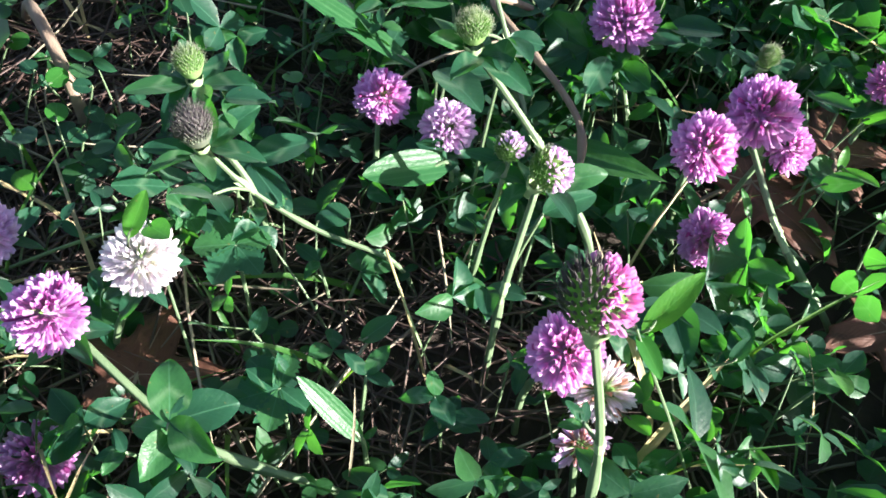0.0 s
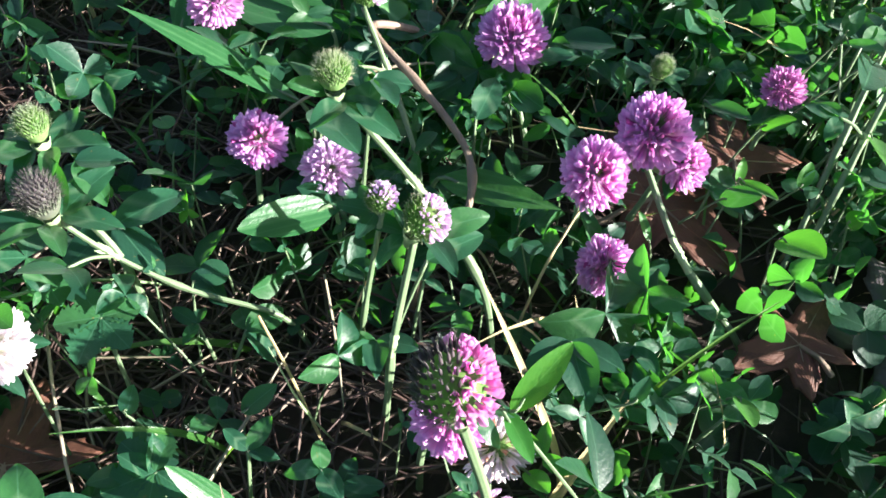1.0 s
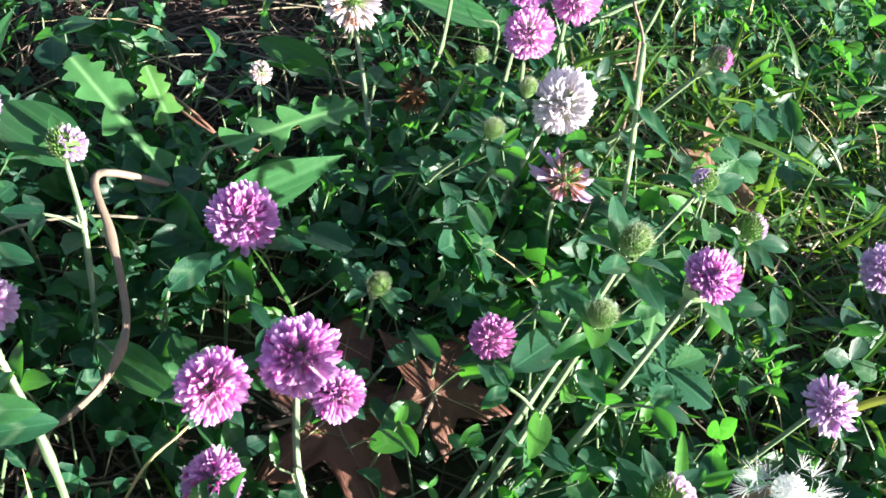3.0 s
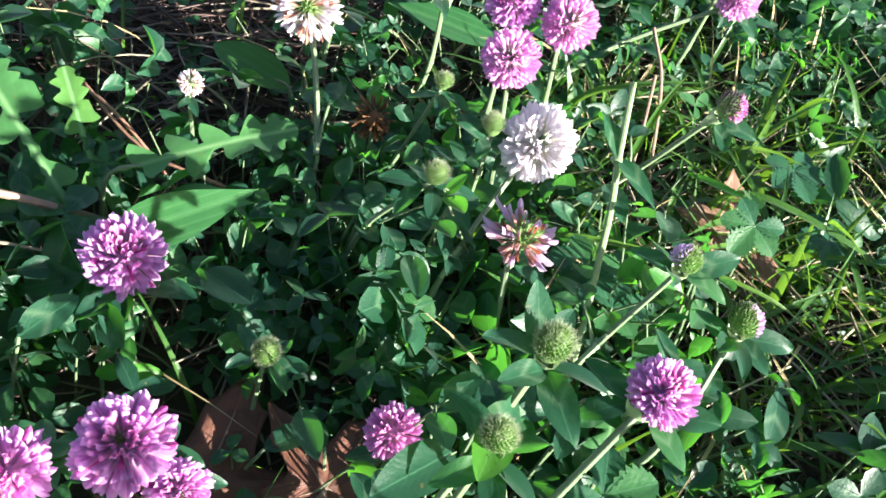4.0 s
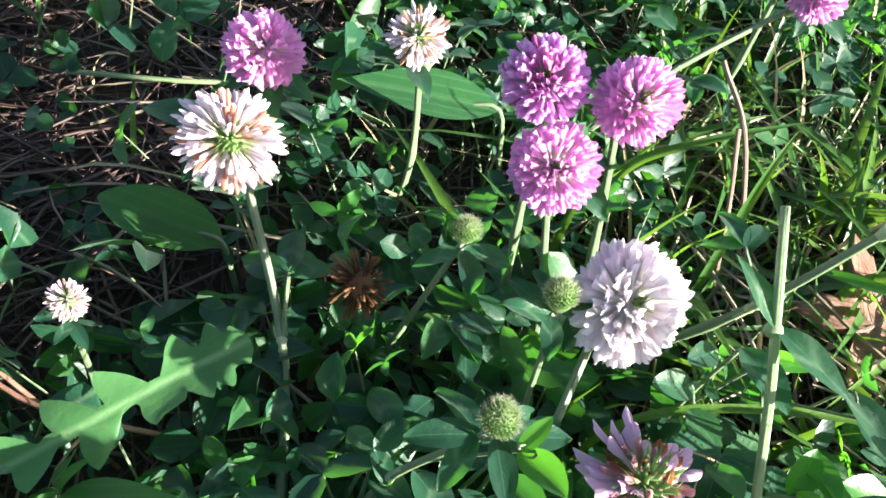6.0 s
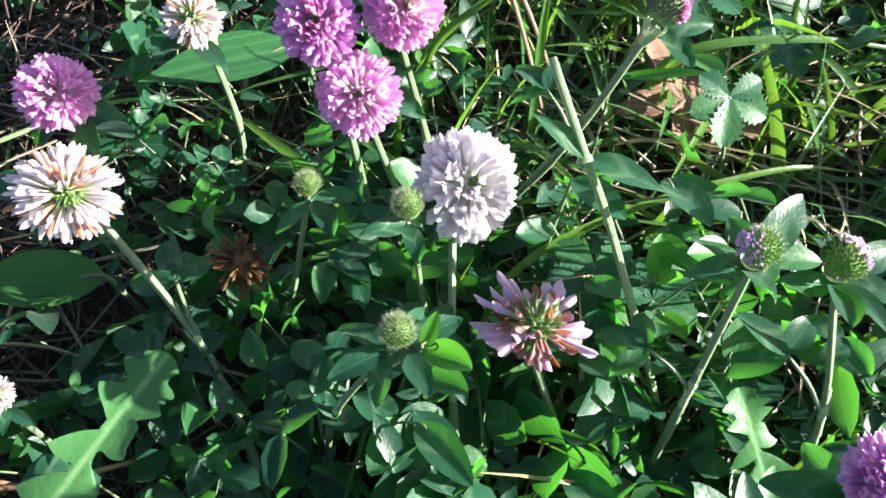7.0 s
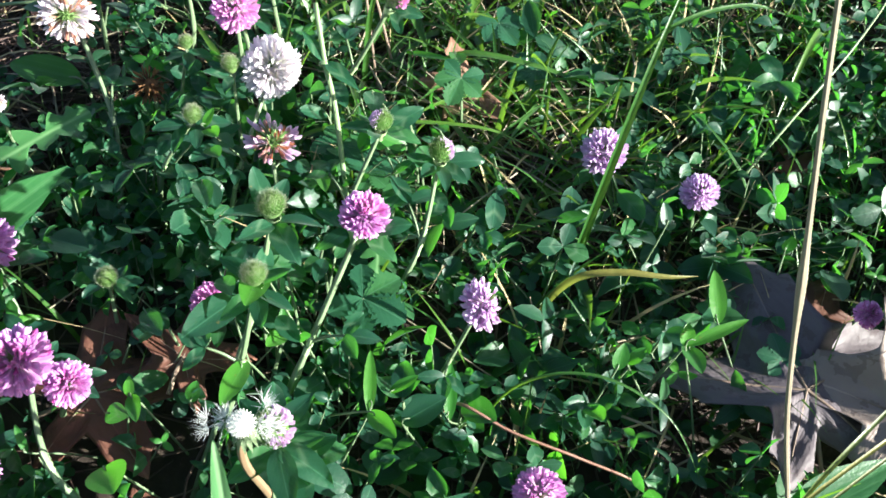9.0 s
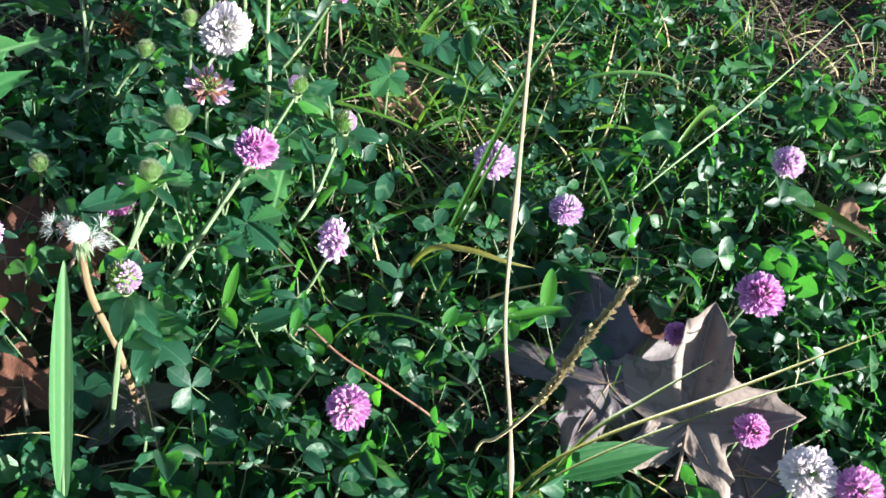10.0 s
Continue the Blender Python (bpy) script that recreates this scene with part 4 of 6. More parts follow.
clover_plant(0.290, 0.316, 0.066, 0.015, "half", axis=(0.05, 0.1, 1), side=(1, 0.2, 0.2), stem=((0.269, 0.275, 0.004), (0.282, 0.290, 0.030)), leaves=2, leaf_size=0.022, az=0, thick=0.0010)
clover_plant(0.223, 0.254, 0.101, 0.015, "bud", axis=(0.05, 0.05, 1), stem=((0.192, 0.199, 0.004), (0.213, 0.236, 0.055)), leaves=2, leaf_size=0.022, az=-30, thick=0.0011)
clover_plant(0.217, 0.233, 0.086, 0.014, "bud", axis=(0.0, 0.1, 1), stem=((0.196, 0.196, 0.004), (0.209, 0.218, 0.045)), leaves=2, leaf_size=0.018, az=100, thick=0.0011)
clover_plant(0.257, 0.261, 0.087, 0.020, "pink", axis=(0.25, 0.05, 1), stem=((0.216, 0.204, 0.0), (0.235, 0.231, 0.040)), leaves=2, leaf_size=0.020, az=-20, thick=0.0013)
clover_plant(0.147, 0.262, 0.040, 0.013, "bud", axis=(0.1, -0.1, 1), leaves=2, leaf_size=0.015, thick=0.0008)

# the last plants, over the dry leaf
clover_plant(0.376, 0.346, 0.036, 0.025, "lilac", axis=(0.0, -0.3, 1), leaves=2)
clover_plant(0.305, 0.231, 0.071, 0.022, "lilac", axis=(0.35, -0.1, 1), side=(-0.75, -0.4, 0.35), stem=((0.284, 0.222, 0.004), (0.293, 0.227, 0.032)), leaves=0, thick=0.0009)
clover_plant(0.422, 0.323, 0.032, 0.021, "lilac", axis=(-0.05, -0.1, 1), leaves=2)
clover_plant(0.516, 0.262, 0.066, 0.024, "pink", axis=(0.0, -0.4, 0.9), leaves=0)
clover_plant(0.326, 0.170, 0.030, 0.021, "rose", axis=(0.0, -0.5, 0.8), leaves=1)
clover_plant(0.563, 0.401, 0.042, 0.022, "lilac", axis=(0.0, -0.1, 1), leaves=2)
clover_plant(0.519, 0.201, 0.036, 0.018, "pink", axis=(0.0, -0.5, 0.8), leaves=0)
clover_plant(0.231, 0.167, 0.097, 0.016, "half", axis=(0.0, 0.05, 1), side=(0.7, 0, 0.4), leaves=2, leaf_size=0.022, az=-70)
clover_plant(0.529, 0.168, 0.062, 0.025, "white", axis=(-0.1, -0.4, 0.9), leaves=0)
clover_plant(0.549, 0.163, 0.066, 0.021, "rose", axis=(0.1, -0.4, 0.9), leaves=0)
clover_plant(0.484, 0.251, 0.034, 0.013, "pink", axis=(0, -0.3, 1), leaves=0, thick=0.0007)


# ---- broad and lobed leaves ----
def lobed(geo, m, length, width, droop, lobes, seed):
    """A dandelion blade: one sheet with a narrow toothed wing, pointed lobes that sweep back, and a rounded three-part end."""
    r = random.Random(seed)
    bumps = {}
    for k in (-1, 1):
        side = [(0.24 + 0.035 * k + 0.40 * i / max(1, lobes - 1) + r.gauss(0, 0.012), 0.072, 0.66 + 0.26 * (i + 1) / lobes + r.gauss(0, 0.09), 0.38) for i in range(lobes)]
        bumps[k] = side + [(0.770 + 0.012 * k, 0.060, 0.84, 0.42), (0.868 - 0.01 * k, 0.046, 0.80, 0.36), (0.950, 0.045, 0.50, 0.42)]
    rows, uvs = [], []
    for i in range(97):
        t = i / 96
        p, q = [], []
        for j in range(-5, 6):
            s = j / 5
            k = 1 if j >= 0 else -1
            wing = 0.15 * min(1.0, t * 4) + 0.035 * math.sin(t * 70 + 2 * k) * (1 if t < 0.6 else 0.3)
            if t > 0.70:
                wing = 0.40
            w = max([wing] + [b * max(0.0, 1 - abs(t - c) / a) ** e for c, a, b, e in bumps[k]])
            w = w * width / 2 * (1.0 if t < 0.93 else max(0.04, math.sqrt(max(0.0, 1 - ((t - 0.93) / 0.07) ** 2))))
            sweep = (-0.52 if t < 0.70 else 0.15) * abs(s) ** 1.3 * w
            z = -droop * length * t * t + 0.12 * abs(s) * w + 0.20 * w * s * s * math.sin(13 * t + 2.4 * k + seed)
            p.append(m @ Vector((s * w, t * length + sweep, z)))
            q.append((s * w / width + 0.5, t))
        rows.append(p)
        uvs.append(q)
    geo.grid(rows, uvs)


def single_leaf(name, label, base, tip, width, mat, shape="lance", fold=0.2, droop=0.08, lobes=0, teeth=0, wave=0.0, face=(0, -0.25, 1), rows=18, category="leaf", half=3, thick=0.0013):
    """One leaf blade from a foot in the soil to its tip, with a short stalk as a part."""
    base, tip = Vector(base), Vector(tip)
    thing = tagged(new(name), label, category)
    foot = Vector((base.x - (tip.x - base.x) * 0.15, base.y - (tip.y - base.y) * 0.15, SOIL - 0.004))
    if thick < 0.001:
        # thin stalks lean each its own way
        foot += heading((base.x * 71993 + base.y * 39119) % 360, 0) * (base.z + 0.01) * (0.25 + (base.x * 5171) % 0.5)
    thing.location = foot
    bpy.context.view_layer.update()
    root = thing.matrix_world.inverted()
    geo = Geo()
    d = tip - base
    m = basis(base, d + Vector(face).normalized() * d.length * droop, face)
    if lobes:
        lobed(geo, m, d.length, width, droop, lobes, int(abs(base.x * 1000 + base.y * 777)))
    else:
        leaf(geo, m, d.length, width, shape, fold, droop, rows, half, teeth, wave)
    blade = part("blade", geo, mat, thing)
    geo = Geo()
    tube(geo, (foot, (foot + base) / 2 + Vector((0, 0, 0.002)), base, base + d * 0.25 + Vector((0, 0, -0.0008))), thick, thick * 0.45, 6, 4)
    part("leaf_stalk", geo, M_STEM, thing)
    for o in thing.children:
        o.matrix_parent_inverse = root
    return blade


BROAD = "long ribbed green plantain leaf with a pointed tip"
single_leaf("plantain_leaf", BROAD, (0.010, 0.266, 0.018), (-0.054, 0.284, 0.050), 0.0105, M_BROAD)
single_leaf("plantain_leaf", "short ribbed plantain leaf in sunlight", (0.021, 0.206, 0.028), (-0.009, 0.191, 0.036), 0.013, M_BROAD, "oval", face=(0.45, -0.45, 1))
single_leaf("plantain_leaf", BROAD, (0.058, 0.220, 0.026), (0.097, 0.198, 0.034), 0.014, M_BROAD)
single_leaf("plantain_leaf", BROAD, (0.078, 0.290, 0.030), (0.122, 0.314, 0.052), 0.018, M_BROAD, "lance", 0.2, face=(0.75, -0.45, 0.85))
single_leaf("plantain_leaf", BROAD, (-0.040, 0.305, 0.016), (-0.028, 0.355, 0.052), 0.014, M_BROAD)
single_leaf("plantain_leaf", BROAD, (0.082, 0.318, 0.022), (0.120, 0.315, 0.044), 0.014, M_BROAD, face=(0.3, -0.35, 1))
single_leaf("plantain_leaf", BROAD, (0.420, 0.160, 0.028), (0.478, 0.184, 0.032), 0.017, M_BROAD)
single_leaf("plantain_leaf", "narrow upright plantain leaf with a pale midrib", (0.223, 0.104, 0.020), (0.218, 0.151, 0.122), 0.009, M_STRAP, "oval", 0.35, 0.03)
single_leaf("plantain_leaf", BROAD, (-0.004, 0.104, 0.018), (-0.022, 0.111, 0.042), 0.007, M_BROAD, "oval")
single_leaf("plantain_leaf", BROAD, (0.180, 0.472, 0.030), (0.124, 0.470, 0.034), 0.020, M_BROAD)
single_leaf("plantain_leaf", "broad oval green leaf flat over the litter", (0.022, 0.296, 0.030), (-0.020, 0.314, 0.032), 0.026, M_BROAD, "oval")
single_leaf("plantain_leaf", "broad oval green leaf flat over the litter", (0.100, 0.405, 0.020), (0.062, 0.412, 0.024), 0.019, M_BROAD, "oval")
single_leaf("plantain_leaf", BROAD, (0.565, 0.398, 0.020), (0.622, 0.350, 0.036), 0.013, M_GRASS)
LOBED = "lobed bright green dandelion leaf"
single_leaf("dandelion_leaf", LOBED, (0.0665, 0.3145, 0.034), (0.1200, 0.3580, 0.043), 0.0235, M_LOBED, "obovate", 0.12, 0.10, 3, wave=0.10, rows=32)
single_leaf("dandelion_leaf", LOBED, (0.062, 0.300, 0.018), (0.002, 0.338, 0.046), 0.024, M_LOBED, "obovate", 0.12, 0.14, 2, wave=0.10, rows=32)
single_leaf("dandelion_leaf", LOBED, (0.060, 0.318, 0.012), (0.028, 0.352, 0.040), 0.016, M_LOBED, "obovate", 0.12, 0.14, 2, wave=0.12, rows=32)
single_leaf("dandelion_leaf", LOBED, (0.262, 0.270, 0.014), (0.262, 0.302, 0.036), 0.018, M_LOBED, "obovate", 0.12, 0.14, 3, wave=0.12, rows=28)


def toothed_leaf(x, y, z, size, az, count=5, tilt=(0, -0.2, 1)):
    """A cinquefoil leaf: leaflets with toothed edges spread like a hand on one stalk."""
    thing = tagged(new("cinquefoil_leaf"), "five-part toothed cinquefoil leaf with a sheen", "leaf", "cinquefoil leaves")
    foot = Vector((x + 0.004, y - 0.010, SOIL - 0.004))
    thing.location = foot
    bpy.context.view_layer.update()
    root = thing.matrix_world.inverted()
    part("leaf_stalk", stalk_geo(foot, (x, y, z), 0.0007), M_STEM, thing)
    for k in range(count):
        geo = Geo()
        a = az + (k - (count - 1) / 2) * 62
        ln = size * (1.0 - 0.12 * abs(k - (count - 1) / 2))
        d = heading(a, 0)
        n = Vector(tilt).normalized()
        d = d - n * d.dot(n)
        leaf(geo, basis((x, y, z), d + n * 0.12, n), ln, ln * 0.80, "obovate", 0.22, 0.14, 31, 3, 1)
        part("leaflet", geo, M_CINQ, thing)
    for o in thing.children:
        o.matrix_parent_inverse = root


toothed_leaf(0.2563, 0.2484, 0.047, 0.0205, 330)
toothed_leaf(0.304, 0.389, 0.044, 0.016, 250, 5, (0, -0.6, 0.8))
toothed_leaf(0.243, 0.352, 0.030, 0.018, 250)
toothed_leaf(0.256, 0.338, 0.026, 0.016, 20)
toothed_leaf(-0.048, 0.164, 0.030, 0.015, 250)
toothed_leaf(0.232, 0.310, 0.022, 0.014, 120)
toothed_leaf(0.350, 0.420, 0.024, 0.017, 200)
toothed_leaf(0.445, 0.235, 0.020, 0.013, 100)
toothed_leaf(-0.030, 0.120, 0.018, 0.015, 200)
toothed_leaf(0.330, 0.452, 0.030, 0.018, 300)


# ---- dry tree leaves ----
def dry_leaf(x, y, z, size, az, mat, label, tilt=(0, 0, 1), curl=0.25, lobes=5, seed=1, lift=None):
    """A fallen plane-tree leaf: pointed lobes, wavy and curled at its rim, as one thin sheet."""
    r = random.Random(seed)
    m = basis((x, y, z), heading(az), tilt)
    rows, uvs = [], []
    n, k = 110, 9
    ph = [r.uniform(0, 6.28) for _ in range(4)]
    for i in range(k + 1):
        s = i / k
        p, q = [], []
        for j in range(n):
            a = 6.2832 * j / n                     # 0 points along the main lobe
            g = abs(((a / 6.2832 * lobes + 0.5) % 1.0) - 0.5) * 2      # 0 on a lobe, 1 between
            back = 0.5 + 0.5 * math.cos(a)
            rad = (0.44 + 0.56 * (1 - g) ** 1.55 + 0.10 * max(0.0, 1 - abs(g - 0.46) / 0.15)) * (0.58 + 0.42 * back ** 0.6)
            rad *= 1 + 0.04 * math.sin(3 * a + ph[0])
            rr = rad * s * size
            zz = curl * size * s * s * (0.55 * math.sin(2 * a + ph[1]) + 0.45 * math.sin(3 * a + ph[2])) + 0.035 * size * math.sin(7 * s + ph[3] + 4 * a) * s
            zz -= 0.05 * size * s * (1 - g)
            if lift is not None:
                zz += lift[1] * size * s ** 2 * max(0.0, math.cos(a - radians(lift[0]))) ** 3
            p.append(m @ Vector((-math.sin(a) * rr, math.cos(a) * rr, zz)))
            q.append((j / n, s))
        rows.append(p)
        uvs.append(q)
    thing = tagged(new("dry_leaf"), label, "dead leaf", "fallen tree leaves")
    thing.location = (x, y, z)
    bpy.context.view_layer.update()
    root = thing.matrix_world.inverted()
    geo = Geo()
    geo.grid(rows, uvs, True)
    ob = part("blade", geo, mat, thing)
    thick = ob.modifiers.new("thickness", "SOLIDIFY")
    thick.thickness = 0.0004
    geo = Geo()
    foot = rows[k][n // 2]
    tube(geo, (rows[0][0], (rows[0][0] + foot) / 2, foot, foot + (foot - rows[0][0]) * 0.9 + Vector((0, 0, -0.004))), 0.0009, 0.0011, 6, 5)
    part("leaf_stalk", geo, M_TWIG, thing)
    for q in range(lobes):
        jj = (round(n * q / lobes)) % n
        geo = Geo()
        tube(geo, [rows[s][jj] + Vector((0, 0, 0.0002)) for s in (0, 3, 6, 8)], size * 0.011, size * 0.003, 5, 4)
        part("vein", geo, M_TWIG, thing)
    for o in thing.children:
        o.matrix_parent_inverse = root
    return thing


dry_leaf(0.452, 0.220, 0.020, 0.078, 100, M_DRY_SHADED, "curled grey-brown plane leaf on the clover", (0.05, -0.10, 1), 0.16, 5, 3)
dry_leaf(0.492, 0.205, 0.024, 0.062, 78, M_DRY_LIT, "curled grey-brown plane leaf, raised lobe, sunlight painted into its colour", (-0.25, -0.28, 1), 0.14, 5, 5, (0, 0.60))
dry_leaf(0.528, 0.196, 0.006, 0.070, -10, M_DRY_SHADED, "flat grey-brown plane leaf under the curled one", (0, 0, 1), 0.10, 5, 8)
dry_leaf(0.142, 0.222, 0.010, 0.052, 20, M_DRY_BROWN, "large flat red-brown fallen leaf under the clover", (0.05, -0.1, 1), 0.07, 5, 11)
dry_leaf(0.178, 0.238, 0.014, 0.036, 75, M_DRY_BROWN, "red-brown fallen leaf with its edge in the sun", (0.15, -0.25, 1), 0.10, 5, 12)
dry_leaf(0.474, 0.262, 0.010, 0.034, 60, M_DRY_BROWN, "red-brown fallen leaf half under the grey one", (0.1, -0.15, 1), 0.10, 5, 21)
# these two use the brown lightened for sun
dry_leaf(0.307, 0.413, 0.016, 0.036, 30, M_BROWN_LIT, "small brown fallen leaf on the litter", (0.1, -0.3, 1), 0.20, 5, 14)
dry_leaf(0.610, 0.382, 0.018, 0.034, 140, M_BROWN_LIT, "small brown fallen leaf with sunlight painted into its colour", (0.2, -0.3, 1), 0.18, 5, 15)
dry_leaf(0.496, 0.365, 0.004, 0.024, 40, M_DRY_BROWN, "small brown fallen leaf in the grass", (0.1, -0.2, 1), 0.18, 5, 16)
dry_leaf(-0.078, 0.132, 0.000, 0.032, 80, M_DRY_BROWN, "brown fallen leaf under the clover", (0.1, -0.2, 1), 0.16, 5, 17)
dry_leaf(0.180, 0.158, 0.006, 0.030, 120, M_DRY_BROWN, "brown fallen leaf with an edge in the sun", (0.1, -0.2, 1), 0.14, 5, 22)
dry_leaf(0.228, 0.165, 0.000, 0.036, 170, M_DRY_SHADED, "dark grey-brown fallen leaf under the clover", (0.1, -0.2, 1), 0.16, 5, 18)
dry_leaf(0.470, 0.610, 0.004, 0.030, 60, M_DRY_BROWN, "small brown fallen leaf in the grass", (0.1, -0.2, 1), 0.18, 5, 19)


# ---- stalks, twigs, single blades ----
def stalk(name, label, pts, r0, r1, mat, category, bumps=()):
    """One stem or twig through its points, sunk into the soil at its foot."""
    geo = Geo()
    tube(geo, pts, r0, r1, 7, 8, bumps)
    return tagged(new(name, geo.mesh(name, mat)), label, category)


stalk("twig", "bent brown twig lying through the clover", ((0.075, 0.318, 0.000), (0.059, 0.299, 0.026), (0.037, 0.278, 0.046), (0.049, 0.256, 0.043), (0.061, 0.236, 0.040), (0.068, 0.220, 0.036), (0.067, 0.205, 0.030), (0.059, 0.193, 0.022), (0.051, 0.189, 0.012), (0.045, 0.181, -0.016)), 0.0016, 0.0011, M_TWIG, "twig", ((0.35, 0.0006), (0.6, 0.0006)))
stalk("twig", "broken grey-brown stick among pine straw", ((-0.165, 0.310, -0.004), (-0.145, 0.279, 0.026), (-0.127, 0.252, 0.016), (-0.122, 0.244, -0.016)), 0.0024, 0.0027, M_TWIG, "twig")
stalk("red_stalk", "thin red-brown dead stalk over the leaves", ((0.290, 0.218, -0.016), (0.295, 0.210, 0.027), (0.318, 0.196, 0.029), (0.345, 0.186, 0.026), (0.372, 0.178, 0.016), (0.392, 0.170, -0.010)), 0.0008, 0.0005, M_STEM_RED, "stalk")
stalk("seed_stalk", "tall thin tan grass stalk standing upright", ((0.420, 0.092, -0.018), (0.401, 0.117, 0.050), (0.387, 0.134, 0.100), (0.371, 0.149, 0.150), (0.361, 0.168, 0.200), (0.352, 0.184, 0.245), (0.338, 0.206, 0.315)), 0.0008, 0.0006, M_STRAW_PALE, "stalk", ((0.28, 0.0006), (0.62, 0.0006)))
stalk("pale_stem", "slim pale green grass stem leaning over", ((0.440, 0.340, -0.018), (0.476, 0.367, 0.030), (0.530, 0.420, 0.070), (0.600, 0.520, 0.080)), 0.0009, 0.0005, M_STEM_PALE, "stem")
stalk("straw", "dry brown straw lying in the litter", ((0.245, 0.470, 0.066), (0.258, 0.452, 0.046), (0.275, 0.428, -0.016)), 0.0009, 0.0008, M_TWIG, "straw")
stalk("straw", "dry brown straw lying in the litter", ((0.252, 0.452, 0.055), (0.256, 0.436, 0.030), (0.262, 0.416, -0.016)), 0.0008, 0.0007, M_TWIG, "straw")
stalk("straw", "dry tan straw leaning out of the clover", ((0.000, 0.150, 0.050), (0.008, 0.143, 0.025), (0.019, 0.133, -0.018)), 0.0004, 0.0006, M_STEM_TAN, "straw")
stalk("straw", "thin dry straw curling from a flower", ((0.103, 0.195, 0.041), (0.097, 0.188, 0.036), (0.088, 0.177, 0.026), (0.076, 0.162, -0.016)), 0.0004, 0.0006, M_STEM_TAN, "straw")
stalk("straw", "long pale straw flat on the litter", ((-0.016, 0.258, -0.006), (0.010, 0.264, 0.022), (0.050, 0.275, 0.030), (0.094, 0.290, 0.012), (0.104, 0.294, -0.016)), 0.0007, 0.0005, M_STRAW_PALE, "straw")
stalk("straw", "long pale straw flat on the litter", ((-0.140, 0.175, -0.010), (-0.095, 0.178, 0.014), (-0.060, 0.190, 0.012), (-0.030, 0.205, -0.016)), 0.0007, 0.0005, M_STEM_PALE, "straw")
stalk("straw", "pale green stem across the pine straw", ((0.020, 0.490, 0.000), (0.060, 0.478, 0.014), (0.110, 0.486, 0.012), (0.150, 0.500, -0.016)), 0.0011, 0.0007, M_STEM_PALE, "straw")
stalk("straw", "red-brown runner on the litter", ((0.020, 0.375, 0.012), (0.060, 0.350, 0.012), (0.105, 0.345, 0.010), (0.130, 0.350, -0.016)), 0.0009, 0.0007, M_STEM_RED, "straw")
stalk("straw", "red-brown runner on the litter", ((-0.010, 0.392, -0.010), (0.030, 0.368, 0.014), (0.062, 0.352, 0.008), (0.085, 0.345, -0.016)), 0.0009, 0.0007, M_STEM_RED, "straw")


def blade(label, pts, width, mat, name="long_grass"):
    """One long grass blade through its points, folded along its middle."""
    line = curve_points(pts, 8)
    n = len(line)
    rows, uvs = [], []
    for i, p in enumerate(line):
        t = i / (n - 1)
        d = (line[min(i + 1, n - 1)] - line[max(i - 1, 0)]).normalized()
        x = d.cross(Vector((0.1, -0.3, 1))).normalized()
        z = x.cross(d)
        w = 0.6 * width * (0.45 + 0.75 * math.sin(math.pi * min(1, t * 0.75 + 0.12))) * (1 - t ** 5) / 2 + 0.00008
        rows.append([p + x * s * w + z * (abs(s) * w * 0.45) for s in (-1, -0.5, 0, 0.5, 1)])
        uvs.append([(s / 2 + 0.5, t) for s in (-1, -0.5, 0, 0.5, 1)])
    geo = Geo()
    geo.grid(rows, uvs)
    return tagged(new(name, geo.mesh(name, mat)), label, "grass", "single long grass blades")


GB = "long green grass blade arching over the clover"
blade(GB, ((0.352, 0.284, -0.018), (0.362, 0.300, 0.050), (0.374, 0.320, 0.110), (0.392, 0.352, 0.150)), 0.0042, M_GRASS)
blade(GB, ((0.356, 0.286, -0.018), (0.366, 0.306, 0.040), (0.382, 0.336, 0.090)), 0.0030, M_GRASS)
blade(GB, ((0.398, 0.142, -0.018), (0.422, 0.160, 0.046), (0.508, 0.211, 0.060), (0.600, 0.275, 0.050)), 0.0020, M_GRASS_DRY)
blade(GB, ((0.415, 0.150, -0.018), (0.430, 0.168, 0.048), (0.455, 0.188, 0.062), (0.484, 0.210, 0.072)), 0.0026, M_GRASS_DRY)
blade(GB, ((0.402, 0.140, -0.018), (0.425, 0.156, 0.040), (0.505, 0.203, 0.054), (0.590, 0.252, 0.046)), 0.0015, M_GRASS_DRY)
blade("tan and green grass blade bending over", ((0.336, 0.266, -0.018), (0.340, 0.264, 0.020), (0.350, 0.262, 0.044), (0.368, 0.261, 0.050), (0.388, 0.259, 0.050), (0.403, 0.261, 0.048)), 0.0046, M_GRASS_DRY)
blade(GB, ((0.300, 0.206, -0.018), (0.318, 0.212, 0.036), (0.349, 0.211, 0.050), (0.380, 0.197, 0.040), (0.400, 0.178, 0.010)), 0.0016, M_GRASS)
blade(GB, ((0.218, 0.440, -0.018), (0.223, 0.456, 0.022), (0.248, 0.459, 0.042), (0.280, 0.465, 0.052)), 0.0046, M_GRASS)
blade(GB, ((0.250, 0.420, -0.018), (0.253, 0.425, 0.020), (0.256, 0.430, 0.052), (0.262, 0.438, 0.070)), 0.0046, M_GRASS)
blade(GB, ((0.205, 0.352, -0.018), (0.217, 0.360, 0.022), (0.255, 0.366, 0.032), (0.312, 0.365, 0.032), (0.345, 0.362, 0.020)), 0.0034, M_GRASS)
blade(GB, ((0.290, 0.415, -0.018), (0.300, 0.420, 0.030), (0.345, 0.412, 0.034), (0.400, 0.400, 0.020)), 0.0050, M_GRASS)
blade(GB, ((0.112, 0.134, -0.018), (0.117, 0.136, 0.020), (0.138, 0.146, 0.034), (0.158, 0.155, 0.040)), 0.0016, M_GRASS)
